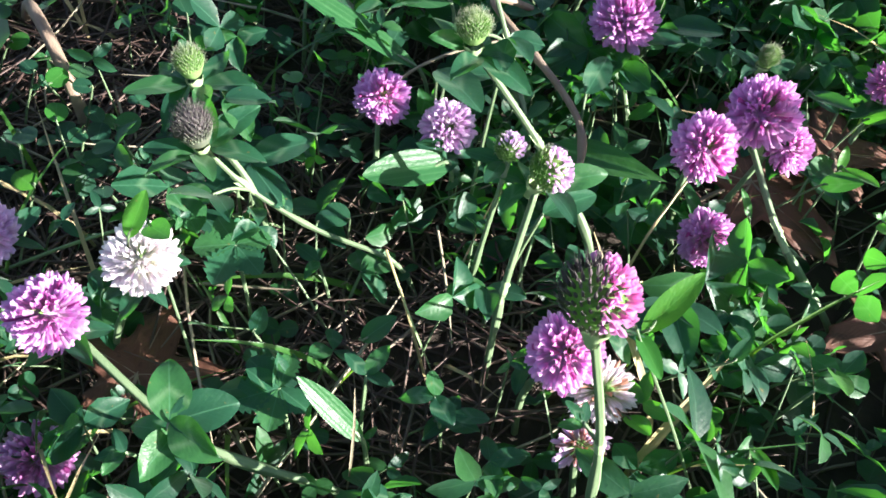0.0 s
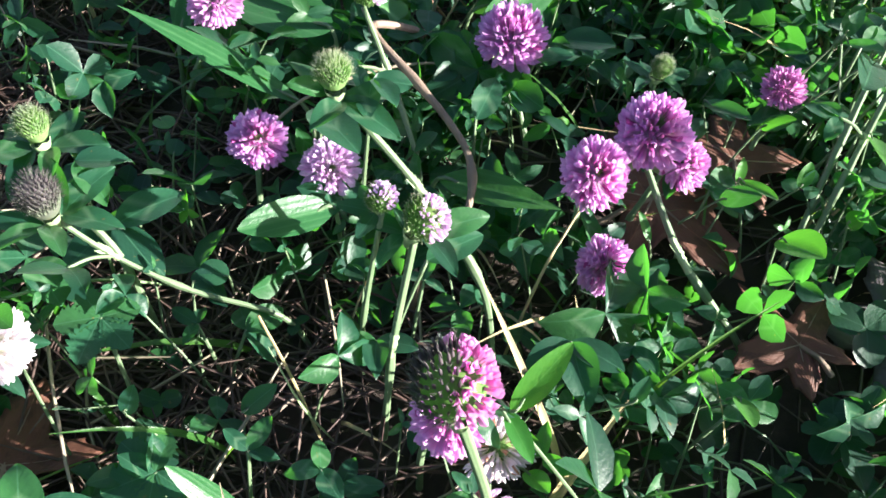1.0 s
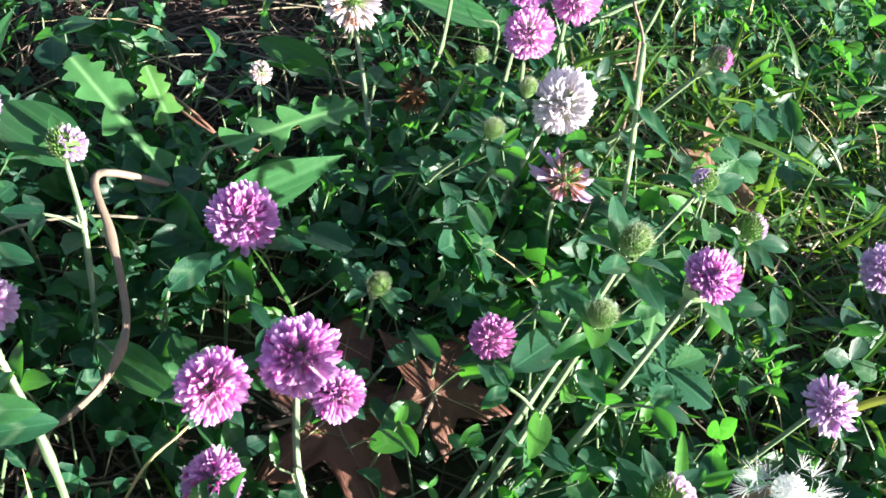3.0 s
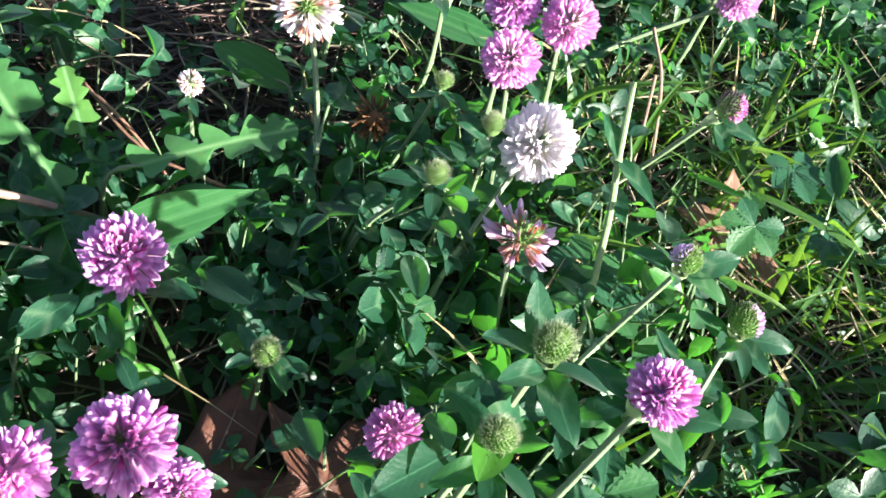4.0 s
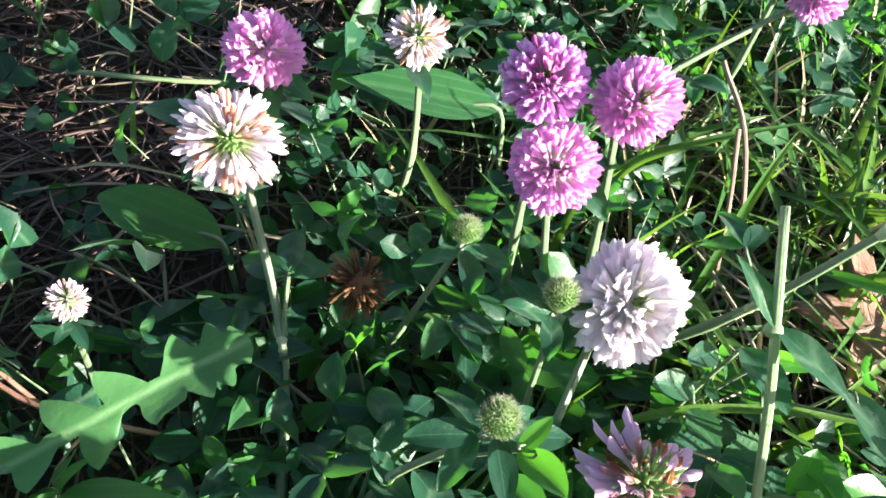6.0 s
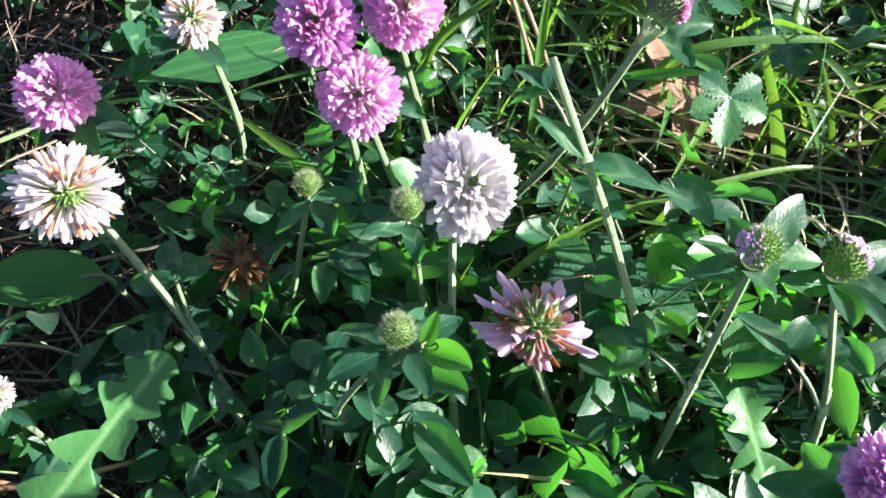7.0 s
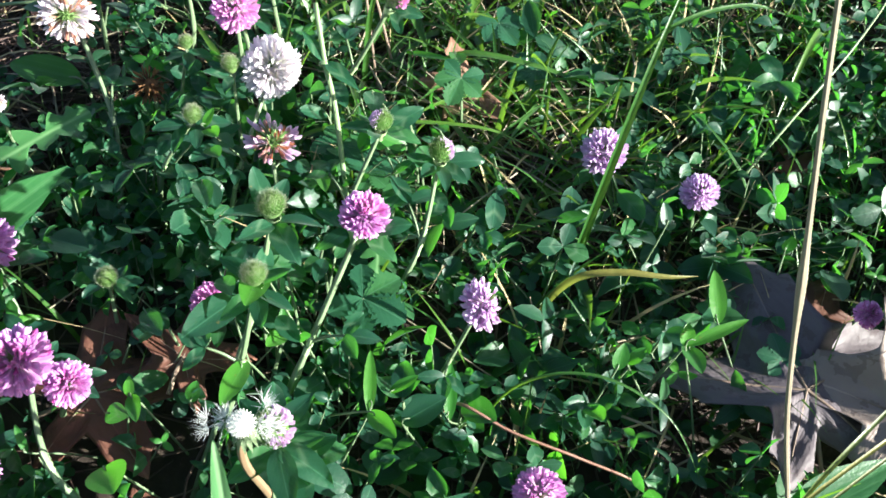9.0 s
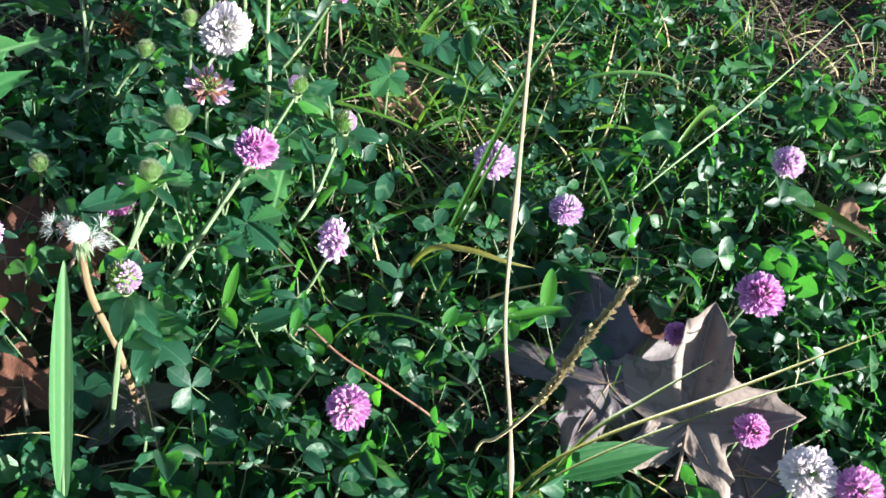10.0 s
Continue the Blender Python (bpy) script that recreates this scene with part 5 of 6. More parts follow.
blade("dry tan grass blade standing in the clover", ((0.092, 0.115, -0.018), (0.086, 0.124, 0.010), (0.075, 0.143, 0.030), (0.063, 0.160, 0.051)), 0.0036, M_STEM_TAN)
blade("dry brown grass blade leaning in the clover", ((0.078, 0.104, -0.018), (0.086, 0.111, 0.010), (0.106, 0.129, 0.032)), 0.0048, M_STEM_TAN)
blade(GB, ((0.540, 0.470, -0.018), (0.525, 0.452, 0.030), (0.505, 0.425, 0.040), (0.480, 0.380, 0.012)), 0.0060, M_GRASS)
blade(GB, ((0.400, 0.440, -0.018), (0.430, 0.450, 0.030), (0.480, 0.470, 0.035), (0.520, 0.480, 0.020)), 0.0040, M_GRASS)
blade(GB, ((0.320, 0.150, -0.018), (0.335, 0.152, 0.020), (0.352, 0.146, 0.022), (0.372, 0.130, 0.004)), 0.0050, M_GRASS)
blade("thin tan and green grass blade over the clover", ((0.082, 0.105, -0.018), (0.082, 0.097, 0.012), (0.100, 0.100, 0.026), (0.126, 0.103, 0.030)), 0.0012, M_GRASS)
blade("thin tan and green grass blade over the clover", ((0.093, 0.111, -0.018), (0.091, 0.101, 0.014), (0.104, 0.098, 0.024), (0.120, 0.099, 0.022)), 0.0010, M_STEM_TAN)
blade("thin dry straw standing in the litter", ((-0.009, 0.100, -0.018), (-0.007, 0.096, 0.020), (-0.006, 0.097, 0.045), (-0.006, 0.099, 0.060)), 0.0009, M_STRAW_PALE)
blade("thin dry straw standing in the litter", ((0.021, 0.140, -0.018), (0.011, 0.132, 0.030), (0.003, 0.140, 0.050)), 0.0008, M_STEM_PALE)


def tall_stem():
    """A flower stem bitten off at its top, with two leaves at its node."""
    thing = tagged(new("tall_stem"), "tall pale green stem cut off above two narrow leaves", "stem")
    thing.location = (0.252, 0.300, SOIL)
    bpy.context.view_layer.update()
    root = thing.matrix_world.inverted()
    geo = Geo()
    tube(geo, ((0.252, 0.300, -0.018), (0.247, 0.318, 0.020), (0.241, 0.346, 0.060), (0.236, 0.357, 0.080)), 0.0013, 0.0012, 8, 8)
    part("lower_stem", geo, M_STEM_PALE, thing)
    geo = Geo()
    tube(geo, ((0.2365, 0.356, 0.078), (0.232, 0.374, 0.100)), 0.0012, 0.0011, 8, 6)
    part("upper_stem", geo, M_STEM_PALE, thing)
    geo = Geo()
    ball(geo, basis((0.236, 0.357, 0.079), (0, 0.4, 1), (1, 0, 0)), 0.0019, 0.0024)
    part("node", geo, M_STEM_PALE, thing)
    for az, rise, ln in ((135, 38, 0.018), (-40, -5, 0.022)):
        geo = Geo()
        leaf(geo, basis((0.236, 0.357, 0.080), heading(az, rise), (0.2, -0.4, 1)), ln, ln * 0.34, "lance", 0.4, 0.15, 10, 2)
        part("leaf", geo, M_CLOVER, thing)
    for o in thing.children:
        o.matrix_parent_inverse = root


tall_stem()


def seed_spike():
    """A tall grass ear: a thin stem that stands up out of the leaves and a slim spike of many small seeds."""
    thing = tagged(new("grass_ear"), "tall tan grass ear, a slim fuzzy spike on a thin stem", "grass ear")
    thing.location = (0.392, 0.180, SOIL)
    bpy.context.view_layer.update()
    root = thing.matrix_world.inverted()
    pts = ((0.392, 0.180, -0.018), (0.384, 0.153, 0.055), (0.375, 0.112, 0.135), (0.3703, 0.0838, 0.205), (0.3700, 0.0778, 0.240), (0.3706, 0.0737, 0.266))
    geo = Geo()
    tube(geo, pts, 0.0007, 0.0003, 6, 8)
    part("stem", geo, M_EAR, thing)
    line = curve_points(pts, 26)
    seeds, r = Geo(), random.Random(4)
    for i in range(int(len(line) * 0.60), len(line) - 1):
        d = (line[i + 1] - line[i]).normalized()
        slim = 1.0 - 0.45 * (i / len(line) - 0.60) / 0.40
        for k in range(15):
            q = (d + Vector((r.gauss(0, 0.20), r.gauss(0, 0.20), r.gauss(0, 0.20)))).normalized()
            leaf(seeds, basis(line[i] + d * r.uniform(0, 0.0014), q, (r.gauss(0, 1), r.gauss(0, 1), 0.3)), 0.0034 * slim, 0.00085, "oval", 0.7, 0, 3, 1)
    part("seed_head", seeds, M_EAR, thing)
    for o in thing.children:
        o.matrix_parent_inverse = root


seed_spike()


def dandelion_clock():
    """A dandelion gone to seed: a bent tan stalk, a pale head and a few loose tufts left."""
    thing = tagged(new("dandelion"), "dandelion seed head, pale disc with a few white tufts", "dandelion")
    thing.location = (0.228, 0.166, SOIL)
    bpy.context.view_layer.update()
    root = thing.matrix_world.inverted()
    geo = Geo()
    tube(geo, ((0.228, 0.168, -0.018), (0.227, 0.161, 0.050), (0.224, 0.154, 0.100), (0.229, 0.146, 0.146)), 0.0016, 0.0012, 8, 7)
    part("stalk", geo, M_STALK, thing)
    geo = Geo()
    ball(geo, basis((0.230, 0.144, 0.150), (0, 0.2, 1), (1, 0, 0)), 0.0031, 0.0032, 16, 12)
    for d, c in fib_dirs(110, 150):
        bract(geo, basis(Vector((0.230, 0.144, 0.150)) + d * 0.0029, d, (0.3, 0.5, 0.2)), 0.0009, 0.0007)
    part("disc", geo, M_FLUFF, thing, "smooth white seed disc")
    tufts = Geo()
    r = random.Random(9)
    for k in range(13):
        a = 0.55 + r.gauss(0, 0.55) if k < 8 else 3.0 + r.gauss(0, 0.5)
        d = Vector((math.cos(a), math.sin(a), r.uniform(-0.3, 0.6))).normalized()
        tip = Vector((0.230, 0.144, 0.149)) + d * r.uniform(0.004, 0.009)
        for _ in range(30):
            q = (d * 0.8 + Vector((r.gauss(0, 0.6), r.gauss(0, 0.6), r.gauss(0, 0.6)))).normalized()
            leaf(tufts, basis(tip, q, (0.3, 0.2, 1)), r.uniform(0.002, 0.0055), 0.00013, "lance", 0, 0, 2, 1)
    part("fluff", tufts, M_FLUFF, thing)
    bracts = Geo()
    for k in range(12):
        leaf(bracts, basis((0.230, 0.1445, 0.1465), heading(k * 30, -50), (0, 0, 1)), 0.009, 0.0017, "lance", 0.3, 0.3, 5, 1)
    part("bract_cup", bracts, M_STEM, thing)
    for o in thing.children:
        o.matrix_parent_inverse = root


dandelion_clock()


# ---- single clover leaves near the flowers ----
def clover_leaf(x, y, z, size, az, count=3, spread=70):
    """A clover leaf on its own stalk, leaning as it grows; with one leaflet where the others are hidden or gone."""
    seed = int(abs(x * 7919 + y * 10473 + z * 129) * 1000) % 9973
    r = random.Random(seed)
    thing = tagged(new("clover_leaf"), "three-part green clover leaf on its own stalk" if count == 3 else "single large oval clover leaflet on a stalk", "clover leaf", "standing clover leaves")
    foot = Vector((x - math.cos(radians(az)) * 0.010 + r.gauss(0, 0.004), y - math.sin(radians(az)) * 0.010 + r.gauss(0, 0.004), SOIL - 0.004))
    thing.location = foot
    bpy.context.view_layer.update()
    root = thing.matrix_world.inverted()
    if count == 3:
        leaf_of_three(thing, (x, y, z), az, r.uniform(0, 22), size, r.uniform(0.52, 0.68), M_CLOVER, tuple(foot), spread, seed)
    else:
        hub = part("leaf_stalk", stalk_geo(foot, (x, y, z)), M_STEM, thing)
        geo = Geo()
        leaf(geo, basis((x, y, z), heading(az, r.uniform(5, 20)), (r.gauss(0.1, 0.25), r.gauss(-0.15, 0.25), 1)), size, size * r.uniform(0.46, 0.6), "oval", 0.3, r.uniform(0.05, 0.25), 10, 2)
        part("leaflet", geo, M_CLOVER, hub)
    for o in thing.children:
        o.matrix_parent_inverse = root


clover_leaf(-0.053, 0.095, 0.045, 0.0170, 29, 3, 62)
clover_leaf(-0.052, 0.095, 0.040, 0.0143, -117, 3, 62)
clover_leaf(-0.048, 0.199, 0.030, 0.0252, -58, 3, 80)
clover_leaf(-0.047, 0.204, 0.028, 0.0163, 30, 1, 0)
clover_leaf(-0.004, 0.122, 0.025, 0.0102, 52, 3, 80)
clover_leaf(0.016, 0.113, 0.030, 0.0108, -171, 3, 90)
clover_leaf(0.022, 0.112, 0.020, 0.0113, -3, 1, 0)
clover_leaf(-0.053, 0.199, 0.060, 0.0161, 4, 3, 70)
clover_leaf(0.140, 0.128, 0.015, 0.0117, 23, 1, 0)
clover_leaf(0.121, 0.138, 0.015, 0.0145, -80, 3, 90)
clover_leaf(0.033, 0.155, 0.025, 0.0138, -101, 3, 80)
clover_leaf(0.161, 0.216, 0.020, 0.0134, -58, 1, 0)
clover_leaf(0.092, 0.149, 0.030, 0.0190, -93, 3, 60)
clover_leaf(0.115, 0.152, 0.020, 0.0116, -71, 3, 70)
clover_leaf(0.033, 0.200, 0.090, 0.0116, -52, 3, 60)
clover_leaf(0.048, 0.167, 0.050, 0.0196, 25, 1, 0)
clover_leaf(-0.008, 0.170, 0.010, 0.0136, 34, 3, 70)
clover_leaf(-0.023, 0.170, 0.015, 0.0086, 155, 3, 70)
clover_leaf(-0.067, 0.093, 0.030, 0.0078, -177, 3, 70)
clover_leaf(0.033, 0.098, 0.020, 0.0109, 2, 3, 90)
clover_leaf(0.174, 0.243, 0.030, 0.0118, 139, 1, 0)
clover_leaf(0.049, 0.174, 0.030, 0.0097, 75, 3, 100)
clover_leaf(0.018, 0.227, 0.050, 0.0169, 8, 1, 0)
clover_leaf(0.015, 0.230, 0.050, 0.0259, -56, 1, 0)
clover_leaf(0.114, 0.290, 0.030, 0.0225, -25, 1, 0)
clover_leaf(0.074, 0.245, 0.030, 0.0207, 60, 1, 0)
clover_leaf(0.177, 0.319, 0.025, 0.0129, 120, 3, 80)
clover_leaf(0.184, 0.310, 0.020, 0.0110, 91, 3, 95)
clover_leaf(0.159, 0.347, 0.030, 0.0144, 54, 3, 80)
clover_leaf(0.215, 0.252, 0.060, 0.0164, 74, 3, 55)
clover_leaf(0.273, 0.206, 0.040, 0.0164, 94, 3, 35)
clover_leaf(0.200, 0.282, 0.015, 0.0157, -18, 3, 70)
clover_leaf(0.156, 0.241, 0.020, 0.0182, 45, 1, 0)
clover_leaf(0.133, 0.289, 0.020, 0.0167, -45, 3, 70)
clover_leaf(0.244, 0.267, 0.050, 0.0146, 45, 1, 0)
clover_leaf(0.222, 0.237, 0.050, 0.0147, -52, 1, 0)
clover_leaf(0.168, 0.374, 0.040, 0.0149, -54, 3, 50)
clover_leaf(0.184, 0.344, 0.035, 0.0166, -79, 3, 70)
clover_leaf(0.154, 0.338, 0.035, 0.0111, 37, 3, 90)
clover_leaf(0.174, 0.326, 0.030, 0.0164, -121, 3, 100)
clover_leaf(0.177, 0.307, 0.020, 0.0122, -80, 3, 110)
clover_leaf(0.125, 0.296, 0.020, 0.0139, -33, 3, 100)
clover_leaf(0.103, 0.279, 0.030, 0.0138, -7, 1, 0)
clover_leaf(0.278, 0.344, 0.050, 0.0202, 117, 1, 0)
clover_leaf(0.238, 0.365, 0.060, 0.0184, -65, 1, 0)
clover_leaf(0.142, 0.290, 0.015, 0.0100, -68, 3, 100)
clover_leaf(0.051, 0.332, 0.020, 0.0137, -20, 3, 80)
clover_leaf(-0.000, 0.389, 0.020, 0.0051, -166, 3, 90)
clover_leaf(0.173, 0.374, 0.040, 0.0182, -86, 1, 0)
clover_leaf(0.154, 0.335, 0.030, 0.0138, 35, 3, 80)
clover_leaf(0.185, 0.337, 0.050, 0.0147, -49, 1, 0)
clover_leaf(0.186, 0.338, 0.050, 0.0107, 25, 1, 0)
clover_leaf(0.191, 0.332, 0.030, 0.0077, -82, 3, 60)
clover_leaf(0.270, 0.315, 0.030, 0.0093, 22, 1, 0)
clover_leaf(0.276, 0.340, 0.060, 0.0124, 166, 1, 0)
clover_leaf(0.106, 0.458, 0.030, 0.0175, -39, 1, 0)
clover_leaf(0.179, 0.326, 0.030, 0.0178, -125, 1, 0)
clover_leaf(0.179, 0.326, 0.030, 0.0197, -70, 1, 0)
clover_leaf(0.177, 0.292, 0.025, 0.0057, 79, 3, 110)
clover_leaf(0.216, 0.274, 0.030, 0.0144, -158, 3, 80)
clover_leaf(0.217, 0.275, 0.030, 0.0097, -137, 3, 70)
clover_leaf(0.310, 0.303, 0.030, 0.0090, -1, 3, 80)
clover_leaf(0.312, 0.297, 0.030, 0.0112, -17, 3, 60)
clover_leaf(0.294, 0.305, 0.040, 0.0132, -157, 3, 80)
clover_leaf(0.213, 0.300, 0.020, 0.0202, -68, 1, 0)
clover_leaf(0.241, 0.263, 0.070, 0.0150, -26, 1, 0)
clover_leaf(0.240, 0.259, 0.060, 0.0127, -100, 1, 0)
clover_leaf(0.196, 0.304, 0.020, 0.0091, 14, 3, 90)
clover_leaf(0.224, 0.258, 0.060, 0.0120, 76, 3, 70)
clover_leaf(0.220, 0.263, 0.050, 0.0152, -33, 1, 0)
clover_leaf(0.316, 0.298, 0.030, 0.0216, 80, 1, 0)
clover_leaf(0.356, 0.310, 0.025, 0.0191, 77, 3, 60)
clover_leaf(0.270, 0.202, 0.030, 0.0213, 15, 1, 0)
clover_leaf(0.160, 0.217, 0.020, 0.0157, 33, 3, 80)
clover_leaf(0.231, 0.179, 0.050, 0.0151, -43, 3, 70)
clover_leaf(0.427, 0.287, 0.020, 0.0210, -114, 3, 60)
clover_leaf(0.391, 0.307, 0.030, 0.0215, 60, 3, 60)
clover_leaf(0.390, 0.243, 0.030, 0.0142, -49, 3, 60)
clover_leaf(0.235, 0.177, 0.040, 0.0210, -28, 3, 70)
clover_leaf(0.233, 0.177, 0.040, 0.0174, -88, 1, 0)
clover_leaf(0.295, 0.154, 0.020, 0.0124, 117, 3, 90)
clover_leaf(0.330, 0.133, 0.030, 0.0131, 39, 3, 60)
clover_leaf(0.312, 0.144, 0.030, 0.0134, 40, 3, 70)
clover_leaf(0.286, 0.207, 0.030, 0.0160, -167, 1, 0)
clover_leaf(0.258, 0.157, 0.020, 0.0097, 122, 3, 70)
clover_leaf(0.373, 0.228, 0.030, 0.0122, 35, 3, 60)
clover_leaf(0.487, 0.408, 0.030, 0.0210, -171, 3, 90)
clover_leaf(0.561, 0.328, 0.030, 0.0125, 171, 3, 100)
clover_leaf(0.593, 0.311, 0.030, 0.0065, 69, 3, 90)
clover_leaf(0.596, 0.258, 0.030, 0.0151, 177, 3, 90)
clover_leaf(0.574, 0.230, 0.020, 0.0160, -119, 3, 70)
clover_leaf(0.244, 0.139, 0.020, 0.0093, 123, 3, 60)
clover_leaf(0.350, 0.208, 0.030, 0.0131, -123, 3, 60)
clover_leaf(0.584, 0.382, 0.030, 0.0260, 175, 1, 0)


# ---- single leaflets, some with sunlight painted into their green ----
SUNLIT = "bright green leaflet with sun through it painted into its colour"
GREYISH = "grey-green oval leaflet on a short stalk"


# young picks the green lightened for sun through the leaf
def leaflet(x, y, z, tx, ty, tz, wide, young):
    ob = single_leaf("clover_leaflet", SUNLIT if young else GREYISH, (x, y, z), (tx, ty, tz), wide, M_SUNLIT if young else M_CLOVER, "oval", 0.3, 0.10, face=(0.1, -0.3, 1), rows=10, category="leaflet", half=2, thick=0.0006)
    tagged(ob.parent, SUNLIT if young else GREYISH, "leaflet", "sunlit leaflets")


leaflet(0.251, 0.374, 0.046, 0.254, 0.368, 0.054, 0.0054, True)
leaflet(0.253, 0.337, 0.042, 0.258, 0.346, 0.050, 0.0078, True)
leaflet(0.253, 0.337, 0.042, 0.257, 0.332, 0.050, 0.0050, True)
leaflet(0.263, 0.343, 0.042, 0.262, 0.331, 0.050, 0.0081, True)
leaflet(0.275, 0.336, 0.046, 0.260, 0.336, 0.054, 0.0094, True)
leaflet(0.266, 0.334, 0.042, 0.268, 0.326, 0.050, 0.0052, True)
leaflet(0.265, 0.311, 0.032, 0.275, 0.320, 0.040, 0.0108, False)
leaflet(0.231, 0.329, 0.026, 0.233, 0.319, 0.034, 0.0064, False)
leaflet(0.242, 0.344, 0.026, 0.244, 0.334, 0.034, 0.0048, True)
leaflet(0.243, 0.380, 0.036, 0.231, 0.370, 0.044, 0.0074, False)
leaflet(0.235, 0.367, 0.036, 0.221, 0.362, 0.044, 0.0085, False)
leaflet(0.224, 0.238, 0.036, 0.218, 0.227, 0.044, 0.0074, True)
leaflet(0.225, 0.235, 0.041, 0.224, 0.243, 0.049, 0.0057, True)
leaflet(0.224, 0.238, 0.036, 0.233, 0.233, 0.044, 0.0062, True)
leaflet(0.260, 0.199, 0.041, 0.260, 0.222, 0.049, 0.0053, True)
leaflet(0.260, 0.197, 0.046, 0.270, 0.183, 0.054, 0.0076, True)
leaflet(0.268, 0.208, 0.041, 0.279, 0.211, 0.049, 0.0043, True)
leaflet(0.273, 0.197, 0.036, 0.290, 0.204, 0.044, 0.0111, False)
leaflet(0.292, 0.200, 0.031, 0.293, 0.222, 0.039, 0.0059, True)
leaflet(0.299, 0.211, 0.024, 0.305, 0.216, 0.032, 0.0078, False)
leaflet(0.299, 0.211, 0.024, 0.311, 0.200, 0.032, 0.0123, False)
leaflet(0.228, 0.185, 0.041, 0.247, 0.185, 0.049, 0.0084, False)
leaflet(0.221, 0.183, 0.041, 0.239, 0.167, 0.049, 0.0201, False)
leaflet(0.350, 0.206, 0.031, 0.353, 0.197, 0.039, 0.0087, True)
leaflet(0.363, 0.221, 0.036, 0.366, 0.229, 0.044, 0.0071, True)
leaflet(0.368, 0.224, 0.036, 0.375, 0.227, 0.044, 0.0055, True)
leaflet(0.393, 0.230, 0.041, 0.394, 0.213, 0.049, 0.0093, True)
leaflet(0.391, 0.227, 0.046, 0.417, 0.235, 0.054, 0.0052, True)
leaflet(0.393, 0.230, 0.041, 0.393, 0.236, 0.049, 0.0071, True)
leaflet(0.412, 0.244, 0.036, 0.413, 0.267, 0.044, 0.0086, True)
leaflet(0.454, 0.285, 0.036, 0.455, 0.287, 0.044, 0.0073, True)
leaflet(0.478, 0.282, 0.024, 0.476, 0.260, 0.032, 0.0138, False)
leaflet(0.348, 0.305, 0.031, 0.361, 0.302, 0.039, 0.0063, False)
leaflet(0.395, 0.291, 0.046, 0.393, 0.298, 0.054, 0.0065, False)
leaflet(0.164, 0.177, 0.042, 0.171, 0.164, 0.050, 0.0152, True)
leaflet(0.211, 0.219, 0.046, 0.205, 0.196, 0.054, 0.0088, True)
leaflet(0.183, 0.239, 0.030, 0.193, 0.236, 0.038, 0.0066, True)
leaflet(0.218, 0.242, 0.076, 0.215, 0.221, 0.084, 0.0114, True)
leaflet(0.202, 0.248, 0.066, 0.210, 0.257, 0.074, 0.0072, False)
leaflet(0.201, 0.245, 0.066, 0.207, 0.232, 0.074, 0.0082, False)
leaflet(0.209, 0.236, 0.066, 0.192, 0.213, 0.074, 0.0133, False)
leaflet(0.163, 0.251, 0.032, 0.174, 0.234, 0.040, 0.0087, False)
leaflet(0.156, 0.204, 0.030, 0.167, 0.199, 0.038, 0.0087, False)
leaflet(0.188, 0.209, 0.030, 0.191, 0.214, 0.038, 0.0060, True)
leaflet(0.227, 0.203, 0.032, 0.228, 0.206, 0.040, 0.0052, True)
leaflet(0.251, 0.231, 0.036, 0.253, 0.239, 0.044, 0.0056, True)
leaflet(0.232, 0.182, 0.036, 0.248, 0.188, 0.044, 0.0085, False)
leaflet(0.164, 0.210, 0.032, 0.165, 0.215, 0.040, 0.0043, True)
leaflet(0.165, 0.211, 0.032, 0.171, 0.196, 0.040, 0.0061, True)
leaflet(0.128, 0.189, 0.026, 0.124, 0.197, 0.034, 0.0035, True)
leaflet(0.203, 0.195, 0.026, 0.205, 0.193, 0.034, 0.0070, True)
leaflet(0.231, 0.229, 0.046, 0.236, 0.226, 0.054, 0.0044, False)
leaflet(0.178, 0.320, 0.038, 0.185, 0.298, 0.046, 0.0097, False)
leaflet(0.183, 0.327, 0.066, 0.188, 0.331, 0.074, 0.0042, True)
leaflet(0.184, 0.328, 0.064, 0.191, 0.316, 0.072, 0.0078, True)
leaflet(0.183, 0.328, 0.051, 0.190, 0.316, 0.059, 0.0081, False)
leaflet(0.228, 0.326, 0.032, 0.230, 0.314, 0.040, 0.0087, False)
leaflet(0.234, 0.330, 0.032, 0.237, 0.313, 0.040, 0.0067, True)
leaflet(0.259, 0.352, 0.040, 0.261, 0.334, 0.048, 0.0099, True)
leaflet(0.259, 0.353, 0.066, 0.259, 0.332, 0.074, 0.0102, False)
leaflet(0.269, 0.345, 0.066, 0.273, 0.338, 0.074, 0.0057, False)
leaflet(0.269, 0.327, 0.038, 0.278, 0.328, 0.046, 0.0046, False)
leaflet(0.288, 0.343, 0.038, 0.280, 0.324, 0.046, 0.0110, False)
leaflet(0.302, 0.412, 0.041, 0.303, 0.394, 0.049, 0.0098, True)
leaflet(0.275, 0.411, 0.041, 0.299, 0.397, 0.049, 0.0040, True)
leaflet(0.212, 0.338, 0.026, 0.218, 0.327, 0.034, 0.0076, False)
leaflet(0.239, 0.348, 0.032, 0.242, 0.336, 0.040, 0.0087, False)
leaflet(0.253, 0.331, 0.032, 0.254, 0.319, 0.040, 0.0076, True)
leaflet(0.291, 0.357, 0.040, 0.294, 0.346, 0.048, 0.0077, False)
leaflet(0.254, 0.375, 0.042, 0.262, 0.369, 0.050, 0.0062, False)
leaflet(-0.072, 0.145, 0.056, -0.068, 0.156, 0.064, 0.0064, True)
leaflet(-0.069, 0.153, 0.052, -0.060, 0.143, 0.060, 0.0078, False)
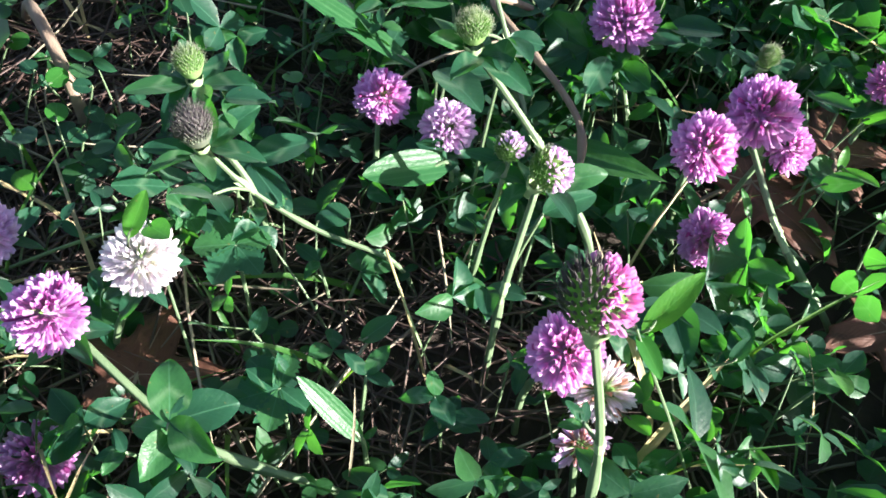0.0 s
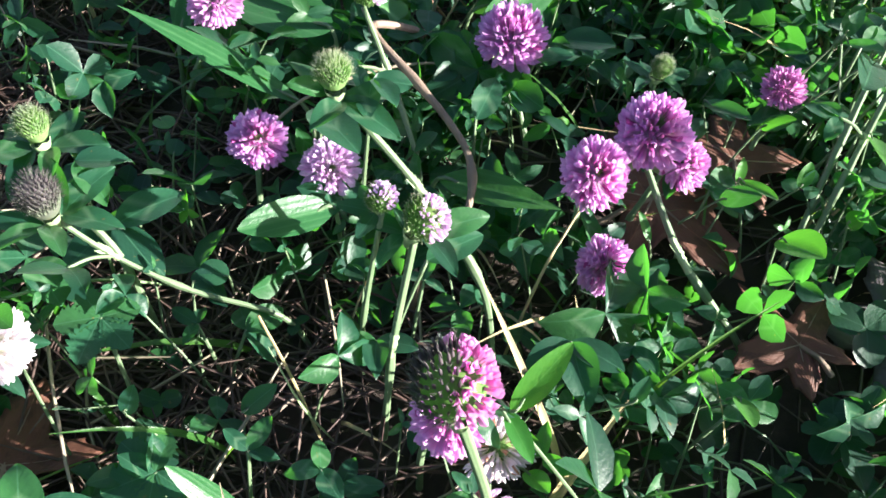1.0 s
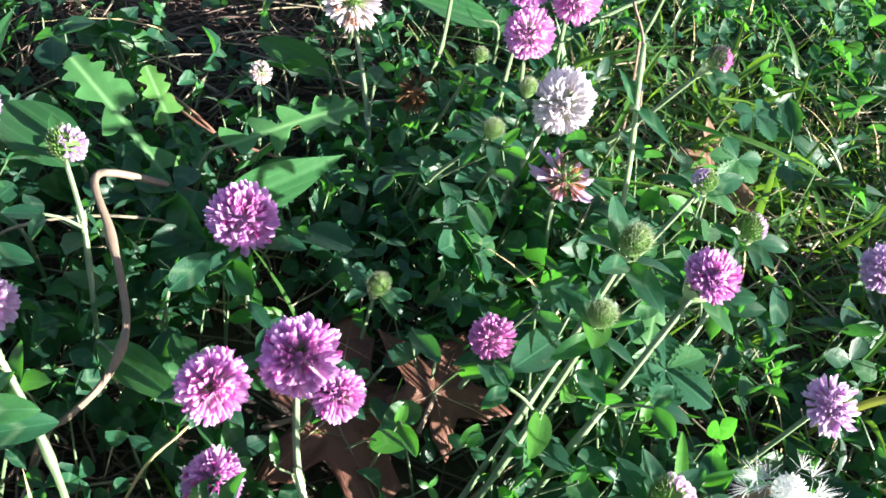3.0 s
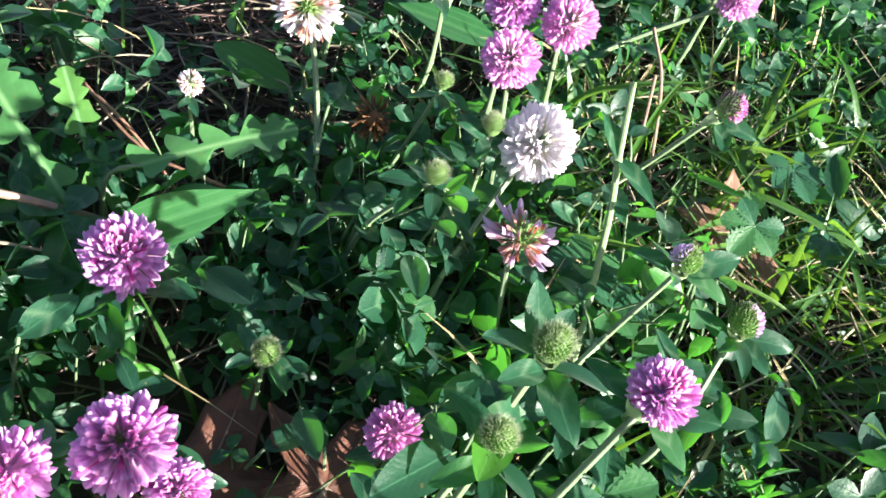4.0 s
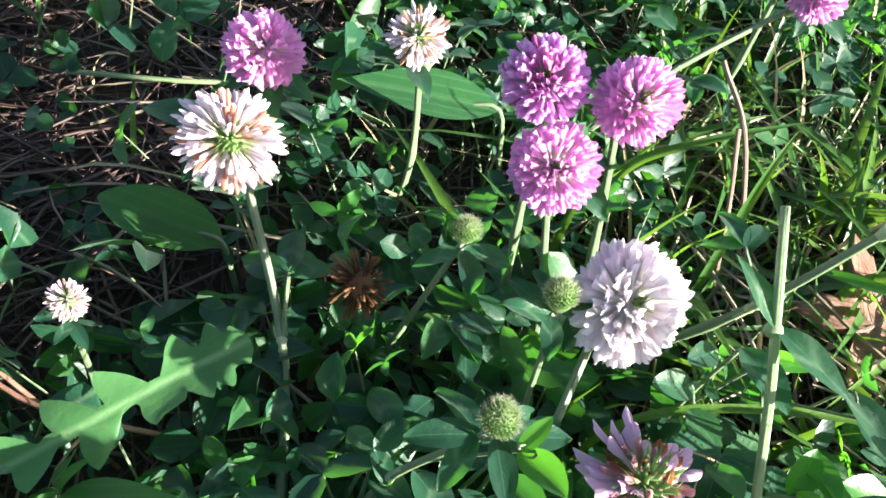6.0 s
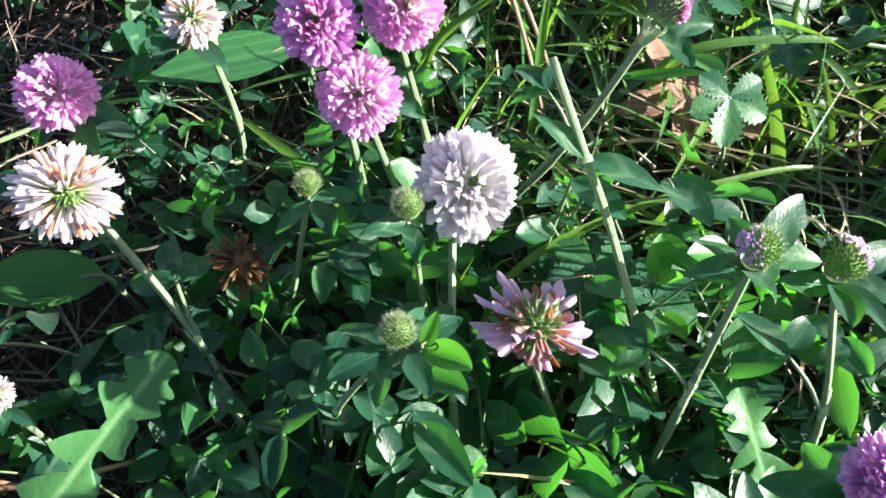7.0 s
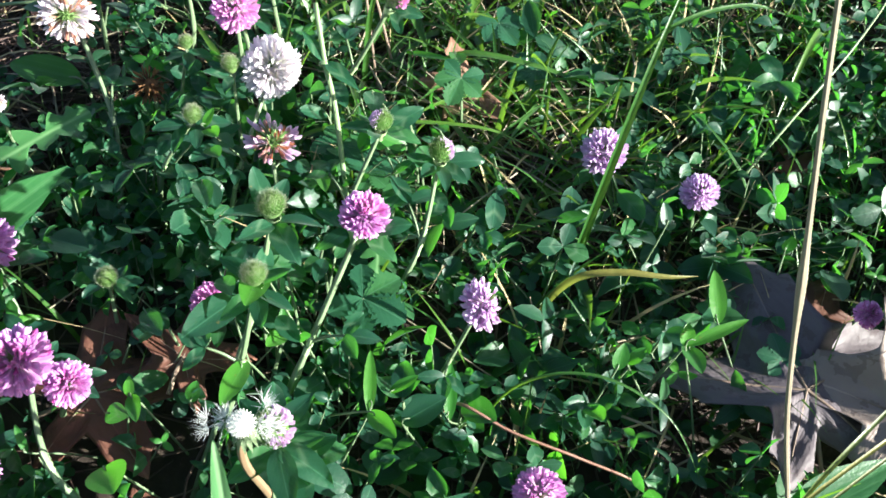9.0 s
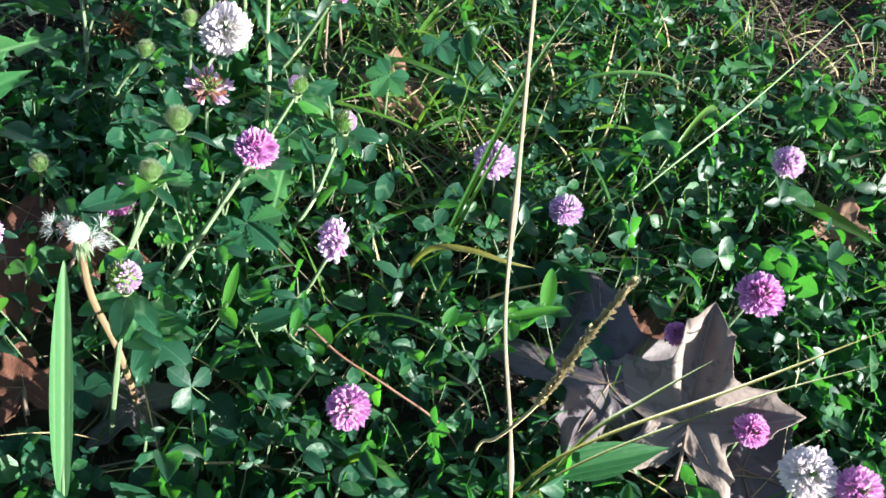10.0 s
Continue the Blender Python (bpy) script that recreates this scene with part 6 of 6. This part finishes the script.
leaflet(0.055, 0.094, 0.100, 0.067, 0.103, 0.110, 0.0060, True)
leaflet(0.054, 0.094, 0.100, 0.058, 0.084, 0.098, 0.0045, True)
leaflet(0.109, 0.103, 0.026, 0.110, 0.087, 0.034, 0.0055, True)
leaflet(0.141, 0.130, 0.026, 0.139, 0.117, 0.034, 0.0077, True)
leaflet(0.072, 0.109, 0.030, 0.075, 0.100, 0.038, 0.0065, True)
leaflet(0.104, 0.125, 0.036, 0.108, 0.129, 0.044, 0.0049, False)
leaflet(-0.006, 0.133, 0.026, 0.004, 0.137, 0.034, 0.0067, False)
leaflet(-0.039, 0.136, 0.022, -0.036, 0.141, 0.030, 0.0059, False)


# ---- round creeping leaves on the open litter ----
# about a third take the green with sunlight painted in
def round_leaf(x, y, z, size, az):
    ob = single_leaf("creeping_leaf", "small round glossy leaf of a creeping weed", (x, y, z), tuple(Vector((x, y, z)) + heading(az, 12) * size), size * 0.95, M_SUNLIT if int(az) % 3 == 0 else M_LOW, "round", 0.12, 0.10, face=(0.3, -0.3, 1), rows=8, category="leaf", half=2, thick=0.0006)
    tagged(ob.parent, "small round glossy leaf of a creeping weed", "leaf", "creeping leaves")


round_leaf(-0.150, 0.262, 0.022, 0.0085, 0)
round_leaf(-0.136, 0.246, 0.022, 0.0070, 137)
round_leaf(-0.119, 0.252, 0.022, 0.0095, 274)
round_leaf(-0.129, 0.240, 0.022, 0.0085, 51)
round_leaf(-0.113, 0.240, 0.022, 0.0070, 188)
round_leaf(-0.133, 0.215, 0.022, 0.0095, 325)
round_leaf(-0.121, 0.221, 0.022, 0.0085, 102)
round_leaf(-0.110, 0.217, 0.022, 0.0070, 239)
round_leaf(-0.100, 0.220, 0.022, 0.0095, 16)
round_leaf(-0.120, 0.190, 0.022, 0.0085, 153)
round_leaf(-0.098, 0.192, 0.022, 0.0070, 290)
round_leaf(-0.003, 0.274, 0.022, 0.0095, 67)
round_leaf(0.004, 0.249, 0.022, 0.0085, 204)
round_leaf(-0.083, 0.229, 0.022, 0.0070, 341)
round_leaf(-0.086, 0.285, 0.022, 0.0095, 118)
round_leaf(-0.075, 0.272, 0.022, 0.0085, 255)
round_leaf(-0.024, 0.180, 0.022, 0.0070, 32)
round_leaf(-0.013, 0.183, 0.022, 0.0095, 169)
round_leaf(-0.042, 0.255, 0.022, 0.0085, 306)
round_leaf(-0.035, 0.236, 0.022, 0.0070, 83)


# ---- larger clover leaves that stand out from the carpet ----
def standing_leaves(n):
    protos = []
    r = random.Random(21)
    for k in range(7):
        thing = tagged(new("clover_leaf"), "three-part green clover leaf on its own stalk", "clover leaf", "standing clover leaves")
        leaf_of_three(thing, (0, 0, 0.030), 90, r.uniform(5, 28), r.uniform(0.015, 0.019), r.uniform(0.5, 0.72), M_CLOVER, (r.gauss(0, 0.006), -0.012, -0.010), r.choice((62, 95, 115)), 100 + k)
        protos.append(thing)
    xy = scatter(n, green)
    first = True
    for i, (x, y) in enumerate(xy):
        z = SOIL + rng.uniform(-0.008, 0.006)
        m = pose(x, y, z, rng.normal(0, 9), rng.normal(6, 9), rng.uniform(0, 360))
        p = protos[i % 7]
        if i < 7:
            p.matrix_basis = m
        else:
            ob = copy_thing(p, m)
            s = rng.uniform(0.6, 1.1)
            ob.scale = (s, s, s)


standing_leaves(140)
